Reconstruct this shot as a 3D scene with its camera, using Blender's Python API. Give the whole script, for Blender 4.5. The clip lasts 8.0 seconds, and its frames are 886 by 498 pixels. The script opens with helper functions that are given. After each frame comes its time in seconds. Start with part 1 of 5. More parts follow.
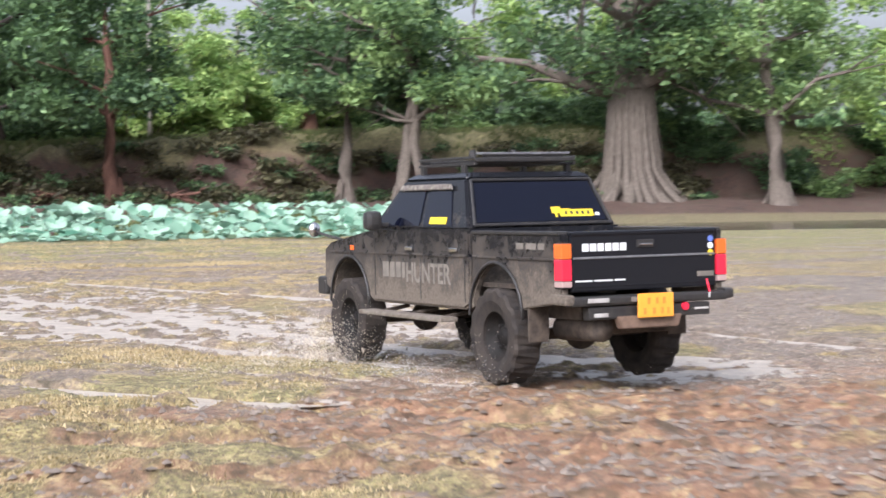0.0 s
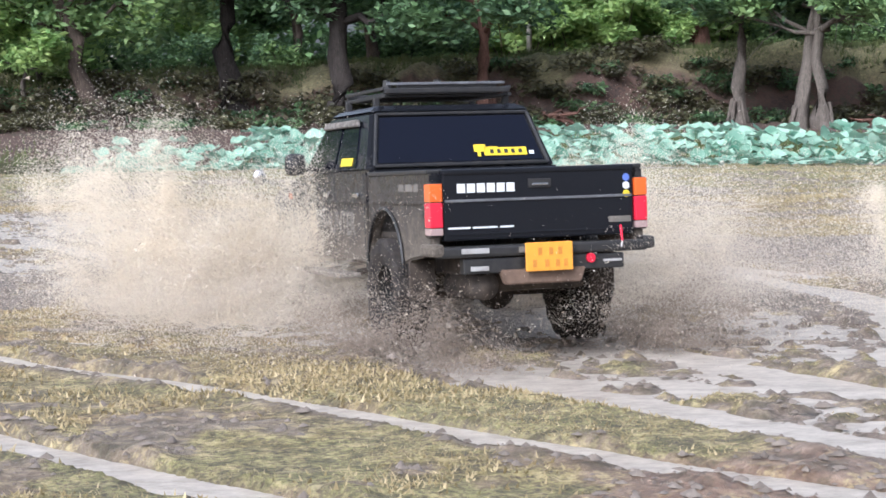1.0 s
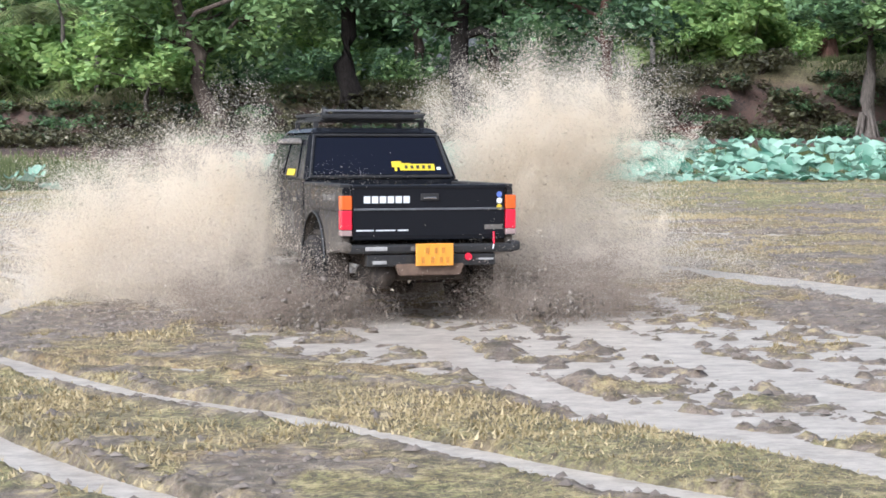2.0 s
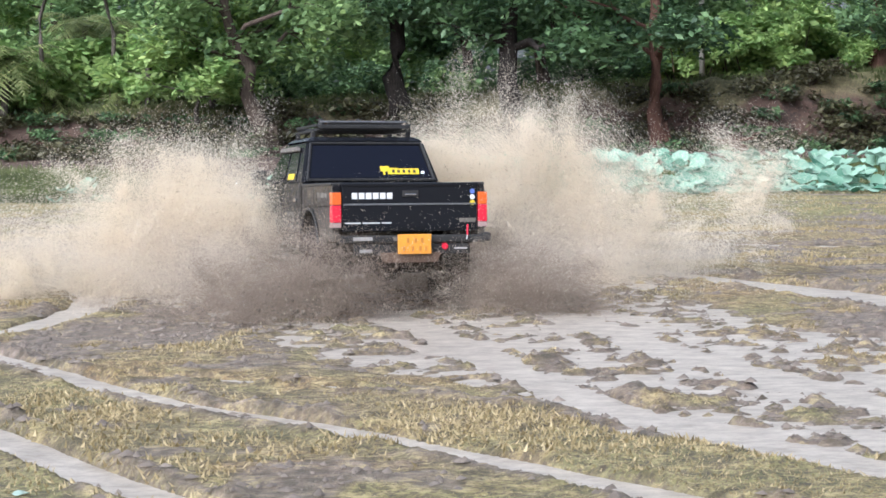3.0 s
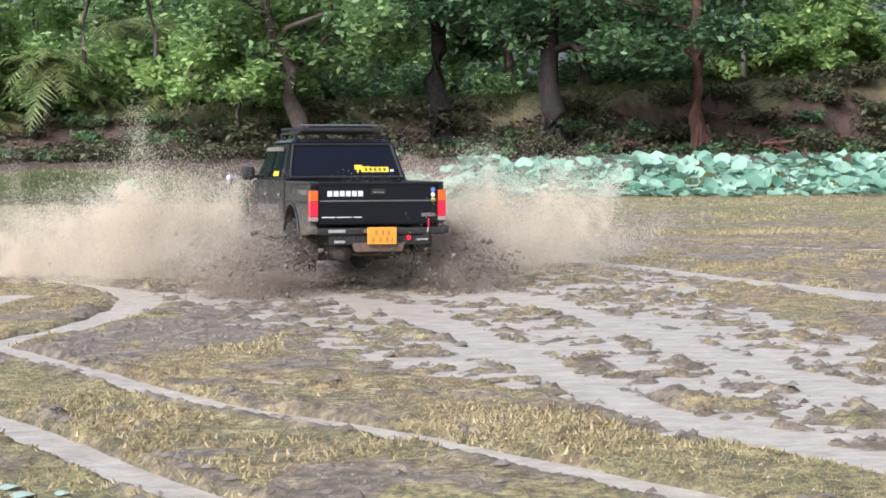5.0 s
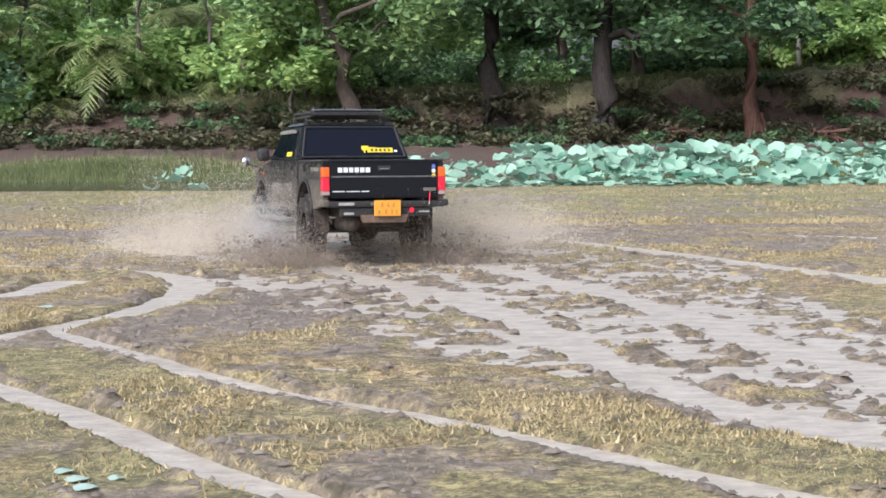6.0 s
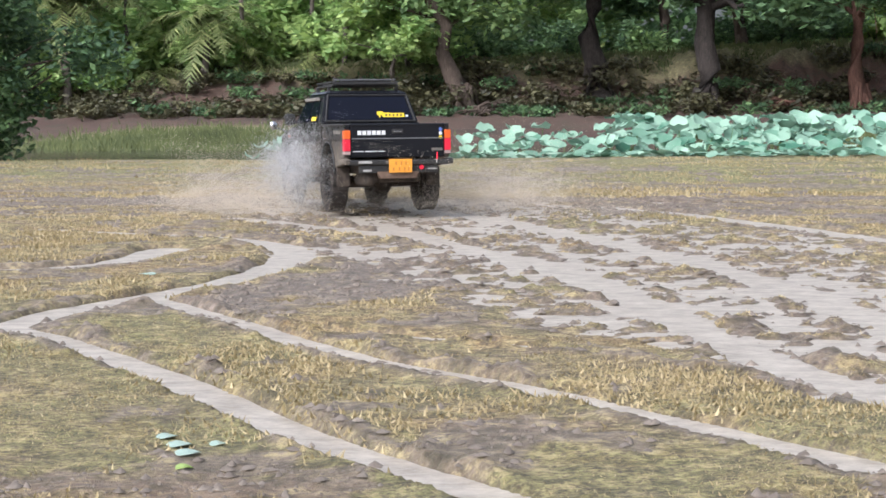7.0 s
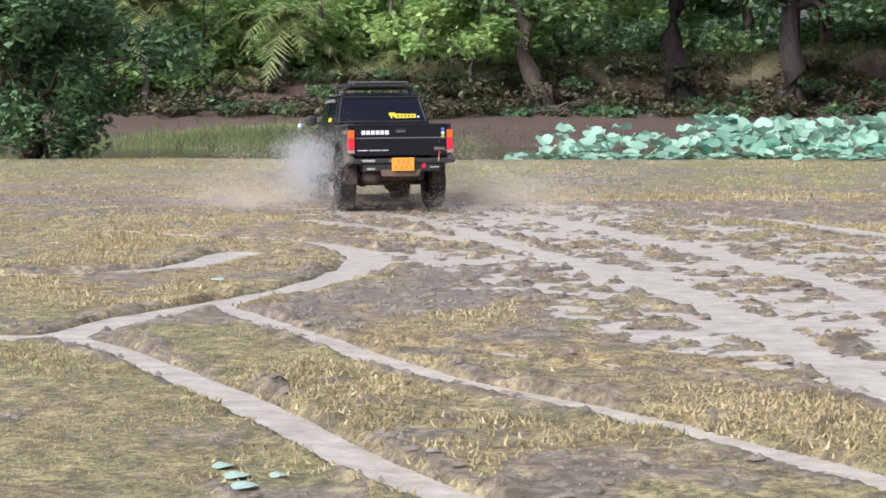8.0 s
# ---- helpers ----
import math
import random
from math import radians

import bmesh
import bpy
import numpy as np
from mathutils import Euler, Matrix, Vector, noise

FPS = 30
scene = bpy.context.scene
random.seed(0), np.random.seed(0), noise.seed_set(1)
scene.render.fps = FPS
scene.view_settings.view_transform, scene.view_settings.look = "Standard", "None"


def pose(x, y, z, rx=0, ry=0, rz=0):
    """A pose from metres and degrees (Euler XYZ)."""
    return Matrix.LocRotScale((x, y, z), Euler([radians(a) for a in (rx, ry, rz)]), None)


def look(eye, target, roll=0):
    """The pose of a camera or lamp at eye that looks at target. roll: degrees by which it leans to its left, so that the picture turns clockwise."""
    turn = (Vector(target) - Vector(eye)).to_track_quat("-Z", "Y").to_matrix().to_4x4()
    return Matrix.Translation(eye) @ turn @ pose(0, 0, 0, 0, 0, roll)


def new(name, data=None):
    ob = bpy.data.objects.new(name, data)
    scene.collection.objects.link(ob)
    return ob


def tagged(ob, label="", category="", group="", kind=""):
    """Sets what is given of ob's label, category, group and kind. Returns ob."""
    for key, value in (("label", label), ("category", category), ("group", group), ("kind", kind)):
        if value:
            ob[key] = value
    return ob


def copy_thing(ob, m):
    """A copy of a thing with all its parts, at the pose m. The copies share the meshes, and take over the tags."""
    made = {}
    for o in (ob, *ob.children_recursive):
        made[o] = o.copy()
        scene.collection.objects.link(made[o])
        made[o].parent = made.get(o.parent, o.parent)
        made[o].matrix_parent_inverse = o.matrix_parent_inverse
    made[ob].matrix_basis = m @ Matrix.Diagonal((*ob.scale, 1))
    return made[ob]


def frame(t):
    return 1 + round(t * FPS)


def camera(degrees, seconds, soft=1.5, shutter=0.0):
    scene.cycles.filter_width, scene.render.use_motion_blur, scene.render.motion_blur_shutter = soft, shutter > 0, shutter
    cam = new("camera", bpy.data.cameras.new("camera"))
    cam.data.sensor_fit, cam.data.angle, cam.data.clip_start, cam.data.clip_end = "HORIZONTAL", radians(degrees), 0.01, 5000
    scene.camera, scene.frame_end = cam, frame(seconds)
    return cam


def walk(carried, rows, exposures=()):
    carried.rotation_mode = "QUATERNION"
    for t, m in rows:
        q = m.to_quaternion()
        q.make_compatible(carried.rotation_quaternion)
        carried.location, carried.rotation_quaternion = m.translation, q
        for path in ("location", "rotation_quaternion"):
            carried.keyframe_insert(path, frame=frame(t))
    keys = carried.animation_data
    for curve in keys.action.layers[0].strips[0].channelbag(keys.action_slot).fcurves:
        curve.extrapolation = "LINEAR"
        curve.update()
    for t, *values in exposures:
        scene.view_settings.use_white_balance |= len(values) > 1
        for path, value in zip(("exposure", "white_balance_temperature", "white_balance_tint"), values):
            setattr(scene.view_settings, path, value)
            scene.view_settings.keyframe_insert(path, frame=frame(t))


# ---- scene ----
# camera: a standing viewer at the edge of the field, long lens
cam = camera(27.52, 8.0, soft=1.6, shutter=0.12)
PATH = [
    (0.0, pose(-2.56, -7.58, 1.68, 90 - 1.99, 0.5, -18.7)),
    (0.2, pose(-0.94, -3.79, 1.68, 90 - 2.88, 0.5, -13.9)),
    (0.5, pose(-0.34, -1.87, 1.68, 90 - 3.4, 0.5, -10.2)),
    (1.0, pose(-0.08, -0.75, 1.68, 90 - 4.42, 0.5, -6.0)),
    (1.5, pose(0, 0, 1.68, 90 - 4.91, 0.29, -4.16)),
    (2.0, pose(0, 0, 1.68, 90 - 3.93, 0.59, -2.15)),
    (2.3, pose(0, 0, 1.68, 90 - 3.76, 0.63, -1.5)),
    (3.5, pose(0, 0, 1.68, 90 - 3.38, 0.8, -0.23)),
    (4.0, pose(0, 0, 1.68, 90 - 3.35, 0.84, 0.0)),
    (4.5, pose(0, 0, 1.68, 90 - 3.41, 0.77, 0.24)),
    (6.0, pose(0, 0, 1.68, 90 - 3.83, 0.5, 2.35)),
    (6.5, pose(0, 0, 1.68, 90 - 4.46, 0.47, 3.69)),
    (7.0, pose(0, 0, 1.68, 90 - 4.76, 0.33, 5.53)),
    (7.5, pose(-0.04, 0.35, 1.68, 90 - 4.52, -0.08, 7.05)),
    (8.0, pose(-0.11, 0.80, 1.68, 90 - 4.76, 0.0, 8.01)),
]
walk(cam, PATH, exposures=[(0.0, 1.05, 5900, 16), (0.5, 0.9, 5800, 15), (1.0, 0.82, 5500, 13), (2.0, 0.78, 5500, 11), (3.5, 0.72, 5600, 11), (8.0, 0.76, 5800, 12)])

# ---- world and light: bright overcast sky ----
world = bpy.data.worlds.new("sky")
scene.world = world
world.use_nodes = True
nt = world.node_tree
sky = nt.nodes.new("ShaderNodeTexSky")
sky.sky_type = "NISHITA"
sky.sun_disc = False
sky.sun_elevation, sky.sun_rotation = radians(41), radians(222)
sky.air_density, sky.dust_density, sky.ozone_density = 1.0, 6.0, 1.0
hsv = nt.nodes.new("ShaderNodeHueSaturation")
hsv.inputs["Saturation"].default_value = 0.35
nt.links.new(sky.outputs[0], hsv.inputs["Color"])
nt.links.new(hsv.outputs[0], nt.nodes["Background"].inputs["Color"])
nt.nodes["Background"].inputs["Strength"].default_value = 0.15
sun_data = bpy.data.lights.new("sun", "SUN")
sun_data.energy, sun_data.angle, sun_data.color = 1.6, radians(20), (1.0, 0.97, 0.93)
sun = new("sun", sun_data)
sun.matrix_world = look((-38, -42, 50), (0, 8, 0))


# ---- materials ----
def material(name, rough=0.6, metal=0.0, spec=0.5):
    m = bpy.data.materials.new(name)
    m.use_nodes = True
    b = m.node_tree.nodes["Principled BSDF"]
    b.inputs["Roughness"].default_value = rough
    b.inputs["Metallic"].default_value = metal
    b.inputs["Specular IOR Level"].default_value = spec
    return m, m.node_tree, b


def node(t, kind, **kw):
    n = t.nodes.new(kind)
    for k, v in kw.items():
        n.inputs[k.replace("_", " ")].default_value = v
    return n


def noise_tex(t, scale, detail=4.0, rough=0.6, coords=None):
    n = node(t, "ShaderNodeTexNoise", Scale=scale, Detail=detail, Roughness=rough)
    if coords is not None:
        t.links.new(coords, n.inputs["Vector"])
    return n.outputs["Fac"]


def ramp(t, fac, stops):
    r = t.nodes.new("ShaderNodeValToRGB")
    t.links.new(fac, r.inputs["Fac"])
    e = r.color_ramp.elements
    while len(e) < len(stops):
        e.new(0.5)
    for el, (p, c) in zip(e, stops):
        el.position = p
        el.color = (*c, 1) if len(c) == 3 else (c[0], c[0], c[0], 1)
    return r.outputs["Color"]


def mixed(t, fac, a, b):
    n = t.nodes.new("ShaderNodeMix")
    n.data_type = "RGBA"
    for sock, v in ((n.inputs[0], fac), (n.inputs[6], a), (n.inputs[7], b)):
        if isinstance(v, (int, float)):
            sock.default_value = v
        elif isinstance(v, tuple):
            sock.default_value = (*v, 1)
        else:
            t.links.new(v, sock)
    return n.outputs[2]


def bump(t, b, height, strength=0.4, distance=0.02):
    n = node(t, "ShaderNodeBump", Strength=strength, Distance=distance)
    t.links.new(height, n.inputs["Height"])
    t.links.new(n.outputs[0], b.inputs["Normal"])


def obj_coords(t):
    return t.nodes.new("ShaderNodeTexCoord").outputs["Object"]


def simple(name, colour, colour2=None, rough=0.6, metal=0.0, scale=12.0, spec=0.5, relief=0.0):
    m, t, b = material(name, rough, metal, spec)
    c = obj_coords(t)
    n = noise_tex(t, scale, 5, 0.65, c)
    col = ramp(t, n, [(0.3, colour), (0.7, colour2 or tuple(v * 0.75 for v in colour))])
    t.links.new(col, b.inputs["Base Color"])
    if relief:
        bump(t, b, n, relief)
    return m


def leaf_material(name, dark, light, trans=0.35, rough=0.55):
    m, t, b = material(name, rough, 0, 0.35)
    g = t.nodes.new("ShaderNodeNewGeometry")
    c = obj_coords(t)
    big = noise_tex(t, 0.45, 3, 0.6, c)
    col1 = ramp(t, g.outputs["Random Per Island"], [(0.0, dark), (0.75, tuple((a + 2 * d) / 3 for a, d in zip(light, dark))), (1.0, light)])
    col = mixed(t, ramp(t, big, [(0.4, (0.0,)), (0.65, (0.55,))]), col1, light)
    t.links.new(col, b.inputs["Base Color"])
    tr = t.nodes.new("ShaderNodeBsdfTranslucent")
    t.links.new(col, tr.inputs["Color"])
    mx = t.nodes.new("ShaderNodeMixShader")
    mx.inputs[0].default_value = trans
    out = t.nodes["Material Output"]
    t.links.new(b.outputs[0], mx.inputs[1])
    t.links.new(tr.outputs[0], mx.inputs[2])
    last = mx.outputs[0]
    t.links.new(last, out.inputs["Surface"])
    return m


def ground_material():
    m, t, b = material("field_soil", 0.85)
    c = obj_coords(t)
    a = t.nodes.new("ShaderNodeAttribute")
    a.attribute_name = "cover"
    sep = t.nodes.new("ShaderNodeSeparateColor")
    t.links.new(a.outputs["Color"], sep.inputs[0])
    fine = noise_tex(t, 9.0, 8, 0.75, c)
    mid = noise_tex(t, 1.3, 5, 0.65, c)
    wide = noise_tex(t, 0.22, 4, 0.6, c)
    dry = ramp(t, fine, [(0.34, (0.085, 0.06, 0.038)), (0.47, (0.29, 0.222, 0.11)), (0.66, (0.50, 0.40, 0.195))])
    green = ramp(t, fine, [(0.3, (0.06, 0.085, 0.028)), (0.50, (0.22, 0.235, 0.075)), (0.70, (0.40, 0.39, 0.15))])
    grass = mixed(t, ramp(t, mid, [(0.42, (0.0,)), (0.6, (0.4,))]), dry, green)
    straw = ramp(t, fine, [(0.32, (0.13, 0.075, 0.035)), (0.5, (0.36, 0.235, 0.10)), (0.68, (0.54, 0.40, 0.19))])
    grass = mixed(t, ramp(t, noise_tex(t, 0.75, 5, 0.7, c), [(0.5, (0.0,)), (0.62, (0.8,))]), grass, straw)
    bare = ramp(t, fine, [(0.34, (0.10, 0.07, 0.05)), (0.5, (0.27, 0.195, 0.145)), (0.7, (0.40, 0.315, 0.25))])
    grass = mixed(t, ramp(t, noise_tex(t, 2.3, 6, 0.75, c), [(0.53, (0.0,)), (0.63, (0.75,))]), grass, bare)
    grass = mixed(t, sep.outputs["Green"], grass, green)
    speck = noise_tex(t, 26.0, 5, 0.75, c)
    grass = mixed(t, ramp(t, speck, [(0.45, (0.0,)), (0.60, (0.9,))]), grass, (0.075, 0.055, 0.04))
    mud = ramp(t, fine, [(0.30, (0.065, 0.046, 0.033)), (0.50, (0.18, 0.135, 0.10)), (0.72, (0.38, 0.30, 0.235))])
    warm = ramp(t, fine, [(0.30, (0.060, 0.032, 0.019)), (0.47, (0.21, 0.11, 0.06)), (0.70, (0.39, 0.245, 0.15))])
    mud = mixed(t, a.outputs["Alpha"], mud, warm)
    coarse = noise_tex(t, 0.6, 6, 0.7, c)
    soil = ramp(t, mixed(t, 0.5, coarse, fine), [(0.36, (0.012, 0.010, 0.008)), (0.45, (0.045, 0.028, 0.021)), (0.51, (0.09, 0.046, 0.033)), (0.56, (0.045, 0.032, 0.022)), (0.63, (0.045, 0.058, 0.022))])
    col = mixed(t, sep.outputs["Red"], grass, mud)
    col = mixed(t, sep.outputs["Blue"], col, soil)
    col = mixed(t, ramp(t, wide, [(0.35, (0.14,)), (0.6, (0.0,))]), col, mud)
    tuft = noise_tex(t, 4.2, 7, 0.8, c)
    near = ramp(t, sep.outputs["Blue"], [(0.0, (1.0,)), (0.5, (0.0,))])
    dark = ramp(t, tuft, [(0.51, (0.0,)), (0.59, (0.62,))])
    col = mixed(t, mixed(t, near, (0.0, 0.0, 0.0), dark), col, (0.062, 0.052, 0.026))
    pale = ramp(t, tuft, [(0.37, (0.65,)), (0.46, (0.0,))])
    col = mixed(t, mixed(t, near, (0.0, 0.0, 0.0), pale), col, (0.55, 0.44, 0.22))
    t.links.new(col, b.inputs["Base Color"])
    wet = ramp(t, sep.outputs["Red"], [(0.4, (0.9,)), (1.0, (0.42,))])
    t.links.new(wet, b.inputs["Roughness"])
    bump(t, b, fine, 0.9, 0.05)
    return m


def water_material(name, colour, colour2, rough, relief):
    m, t, b = material(name, rough, 0, 0.5)
    c = obj_coords(t)
    mp = t.nodes.new("ShaderNodeMapping")
    mp.inputs["Scale"].default_value = (1.6, 2.5, 1.0)
    t.links.new(c, mp.inputs["Vector"])
    n = noise_tex(t, 2.2, 9, 0.8, mp.outputs[0])
    t.links.new(ramp(t, n, [(0.36, colour), (0.62, colour2)]), b.inputs["Base Color"])
    bump(t, b, noise_tex(t, 9.0, 4, 0.6, c), relief, 0.02)
    return m


def bark(name, a, b_, scale=3.0):
    m, t, b = material(name, 0.9, 0, 0.2)
    c = obj_coords(t)
    mp = t.nodes.new("ShaderNodeMapping")
    mp.inputs["Scale"].default_value = (6, 6, 0.8)
    t.links.new(c, mp.inputs["Vector"])
    n = noise_tex(t, scale, 6, 0.7, mp.outputs[0])
    t.links.new(ramp(t, n, [(0.32, a), (0.68, b_)]), b.inputs["Base Color"])
    bump(t, b, n, 0.8, 0.06)
    return m


def paint_material(name, mud_amount, mud_height):
    """Black car paint with dried mud over its lower part."""
    m, t, b = material(name, 0.22, 0, 0.25)
    c = obj_coords(t)
    sep = t.nodes.new("ShaderNodeSeparateXYZ")
    t.links.new(c, sep.inputs[0])
    n1 = noise_tex(t, 7.0, 8, 0.8, c)
    n2 = noise_tex(t, 45.0, 4, 0.7, c)
    mr = t.nodes.new("ShaderNodeMapRange")
    for k, v in (("From Min", mud_height), ("From Max", 0.35), ("To Min", mud_amount - 0.32), ("To Max", mud_amount + 0.35)):
        mr.inputs[k].default_value = v
    t.links.new(sep.outputs["Z"], mr.inputs["Value"])
    add = t.nodes.new("ShaderNodeMath")
    add.operation = "ADD"
    t.links.new(mr.outputs[0], add.inputs[0])
    t.links.new(n1, add.inputs[1])
    fac = ramp(t, add.outputs[0], [(0.72, (0.02,)), (1.02, (0.92,))])
    spots = ramp(t, n2, [(0.70, (0.0,)), (0.74, (0.6 * mud_amount,))])
    mud = ramp(t, n2, [(0.3, (0.085, 0.07, 0.054)), (0.7, (0.165, 0.138, 0.11))])
    col = mixed(t, fac, (0.008, 0.009, 0.012), mud)
    col = mixed(t, spots, col, (0.35, 0.31, 0.26))
    t.links.new(col, b.inputs["Base Color"])
    t.links.new(ramp(t, fac, [(0.0, (0.2,)), (0.6, (0.9,))]), b.inputs["Roughness"])
    return m


def gloss(name, colour, rough=0.25):
    m, t, b = material(name, rough, 0, 0.5)
    b.inputs["Base Color"].default_value = (*colour, 1)
    return m


M_GROUND = ground_material()
M_PUDDLE = water_material("muddy_water", (0.22, 0.183, 0.143), (0.48, 0.425, 0.355), 0.42, 0.2)
M_POND = water_material("pond_water", (0.05, 0.05, 0.03), (0.08, 0.075, 0.045), 0.12, 0.15)
M_BLADE = leaf_material("grass_blade", (0.22, 0.17, 0.075), (0.56, 0.45, 0.26), 0.2, 0.7)
M_LEAF_DARK = leaf_material("dark_leaf", (0.028, 0.062, 0.034), (0.20, 0.32, 0.13))
M_LEAF_MID = leaf_material("mid_leaf", (0.07, 0.14, 0.055), (0.35, 0.48, 0.18))
M_LEAF_BRIGHT = leaf_material("bright_leaf", (0.15, 0.27, 0.08), (0.54, 0.66, 0.24), 0.45)
M_SCRUB = leaf_material("dry_scrub", (0.03, 0.028, 0.016), (0.13, 0.12, 0.055), 0.2)
M_VERGE = leaf_material("verge_grass", (0.045, 0.06, 0.02), (0.15, 0.17, 0.06), 0.2, 0.7)
M_LITTER = leaf_material("torn_leaf", (0.26, 0.36, 0.30), (0.42, 0.52, 0.45), 0.2)
M_PALM = leaf_material("palm_frond", (0.09, 0.13, 0.04), (0.34, 0.36, 0.14), 0.4)
M_LOTUS = leaf_material("lotus_leaf", (0.06, 0.18, 0.11), (0.40, 0.57, 0.43), 0.25, 0.5)
M_BARK_DARK = bark("dark_bark", (0.012, 0.010, 0.009), (0.05, 0.04, 0.034))
M_BARK = bark("brown_bark", (0.035, 0.025, 0.02), (0.12, 0.09, 0.07))
M_BARK_RED = bark("red_bark", (0.06, 0.03, 0.022), (0.17, 0.09, 0.065))
M_BARK_PALE = bark("pale_bark", (0.06, 0.05, 0.04), (0.185, 0.155, 0.13))
M_PAINT = paint_material("black_paint", 0.37, 1.5)
M_GATE = paint_material("black_gate_paint", -0.1, 1.2)
M_ROOF = paint_material("black_roof_paint", 0.3, 1.9)
M_GLASS = gloss("tinted_glass", (0.003, 0.004, 0.010), rough=0.06)
M_GLASS.node_tree.nodes["Principled BSDF"].inputs["Specular IOR Level"].default_value = 0.3
M_RUBBER = simple("muddy_rubber", (0.012, 0.011, 0.011), (0.045, 0.036, 0.029), 0.85, 0, 9, 0.3, 0.3)
M_RIM = simple("sooty_rim", (0.006, 0.006, 0.006), (0.018, 0.015, 0.013), 0.7, 0, 12, 0.2)
M_BLACK = simple("black_steel", (0.012, 0.012, 0.013), (0.03, 0.027, 0.024), 0.5, 0, 18)
M_CHASSIS = simple("muddy_chassis", (0.03, 0.026, 0.022), (0.09, 0.07, 0.055), 0.9, 0, 10, 0.2, 0.3)
M_STEP = simple("worn_aluminium", (0.30, 0.27, 0.23), (0.16, 0.13, 0.10), 0.55, 0.5, 14)
M_WHITE = simple("white_decal", (0.75, 0.75, 0.75), (0.6, 0.6, 0.6), 0.4)
M_REFLECT = simple("dusty_reflector", (0.42, 0.41, 0.39), (0.28, 0.26, 0.24), 0.4)
M_FADED = simple("faded_decal", (0.19, 0.17, 0.145), (0.10, 0.088, 0.072), 0.8, 0, 9)
M_YELLOW = simple("yellow_decal", (0.75, 0.55, 0.02), (0.65, 0.47, 0.02), 0.4)
M_PLATE = simple("yellow_plate", (0.80, 0.33, 0.035), (0.72, 0.29, 0.03), 0.45)
M_FAINT = simple("faint_plate_mark", (0.60, 0.23, 0.03), (0.42, 0.17, 0.03), 0.5)
M_RED = gloss("red_lens", (0.62, 0.02, 0.045))
M_AMBER = gloss("amber_lens", (0.65, 0.12, 0.02))
M_CLEAR = gloss("clear_lens", (0.34, 0.24, 0.22))
M_BLUE = gloss("blue_sticker", (0.12, 0.18, 0.5))
M_CHROME = simple("chrome", (0.6, 0.6, 0.6), (0.5, 0.5, 0.5), 0.2, 1.0)
# grey for the highlight painted along the gate's crease, and for the rack's top rail
M_CREASE = simple("glint_and_rail_grey", (0.16, 0.16, 0.165), (0.08, 0.08, 0.085), 0.35)
M_DRIED = simple("dried_mud", (0.24, 0.215, 0.185), (0.05, 0.045, 0.04), 0.9, 0, 22, 0.3, 0.4)
M_FLAP = simple("mud_caked_flap", (0.17, 0.11, 0.075), (0.10, 0.065, 0.045), 0.85)
M_SPRAY = leaf_material("muddy_spray", (0.80, 0.715, 0.57), (0.92, 0.85, 0.73), 0.5, 0.9)
M_FOAM = leaf_material("dark_muddy_spray", (0.30, 0.24, 0.19), (0.46, 0.385, 0.315), 0.45, 0.9)
M_HAZE = leaf_material("brown_drift", (0.62, 0.54, 0.44), (0.76, 0.68, 0.57), 0.5, 0.9)
M_DROPS = leaf_material("muddy_drops", (0.40, 0.33, 0.24), (0.66, 0.58, 0.45), 0.5, 0.8)
M_CLOD = leaf_material("wet_mud_clod", (0.17, 0.14, 0.115), (0.42, 0.36, 0.29), 0.35, 0.5)
M_LUMP = simple("mud_lump", (0.10, 0.078, 0.06), (0.25, 0.205, 0.165), 0.6, 0, 7.0, 0.5, 0.5)
M_SMOKE = leaf_material("grey_mist", (0.50, 0.50, 0.50), (0.64, 0.64, 0.64), 0.5, 0.9)
M_POLE = simple("weathered_pole", (0.35, 0.33, 0.29), (0.25, 0.23, 0.2), 0.8)


# ---- small builders ----
def link_bm(name, bm, mat, parent=None, label="", smooth=False):
    me = bpy.data.meshes.new(name)
    bmesh.ops.recalc_face_normals(bm, faces=bm.faces)
    bm.to_mesh(me)
    bm.free()
    for mm in (mat if isinstance(mat, (list, tuple)) else [mat]):
        me.materials.append(mm)
    if smooth:
        me.polygons.foreach_set("use_smooth", [True] * len(me.polygons))
    ob = new(name, me)
    if parent is not None:
        ob.parent = parent
    if label:
        ob["label"] = label
    return ob


part = link_bm


def array_mesh(name, verts, faces, mats, smooth=False):
    """A mesh from vertex rows and an array of faces that all have as many corners."""
    verts, faces = np.asarray(verts, np.float32), np.asarray(faces, np.int32)
    me = bpy.data.meshes.new(name)
    n, k = faces.shape
    me.vertices.add(len(verts))
    me.vertices.foreach_set("co", verts.ravel())
    me.loops.add(n * k)
    me.loops.foreach_set("vertex_index", faces.ravel())
    me.polygons.add(n)
    me.polygons.foreach_set("loop_start", np.arange(0, n * k, k, dtype=np.int32))
    if smooth:
        me.polygons.foreach_set("use_smooth", np.ones(n, bool))
    for mm in mats:
        me.materials.append(mm)
    me.update(calc_edges=True)
    return me


def box_bm(bm, x0, x1, y0, y1, z0, z1, bev=0.0):
    r = bmesh.ops.create_cube(bm, size=1, matrix=Matrix.Translation(((x0 + x1) / 2, (y0 + y1) / 2, (z0 + z1) / 2)) @ Matrix.Diagonal((x1 - x0, y1 - y0, z1 - z0, 1)))
    if bev:
        edges = list({e for v in r["verts"] for e in v.link_edges})
        bmesh.ops.bevel(bm, geom=edges, offset=bev, segments=2, affect="EDGES", profile=0.6)
    return bm


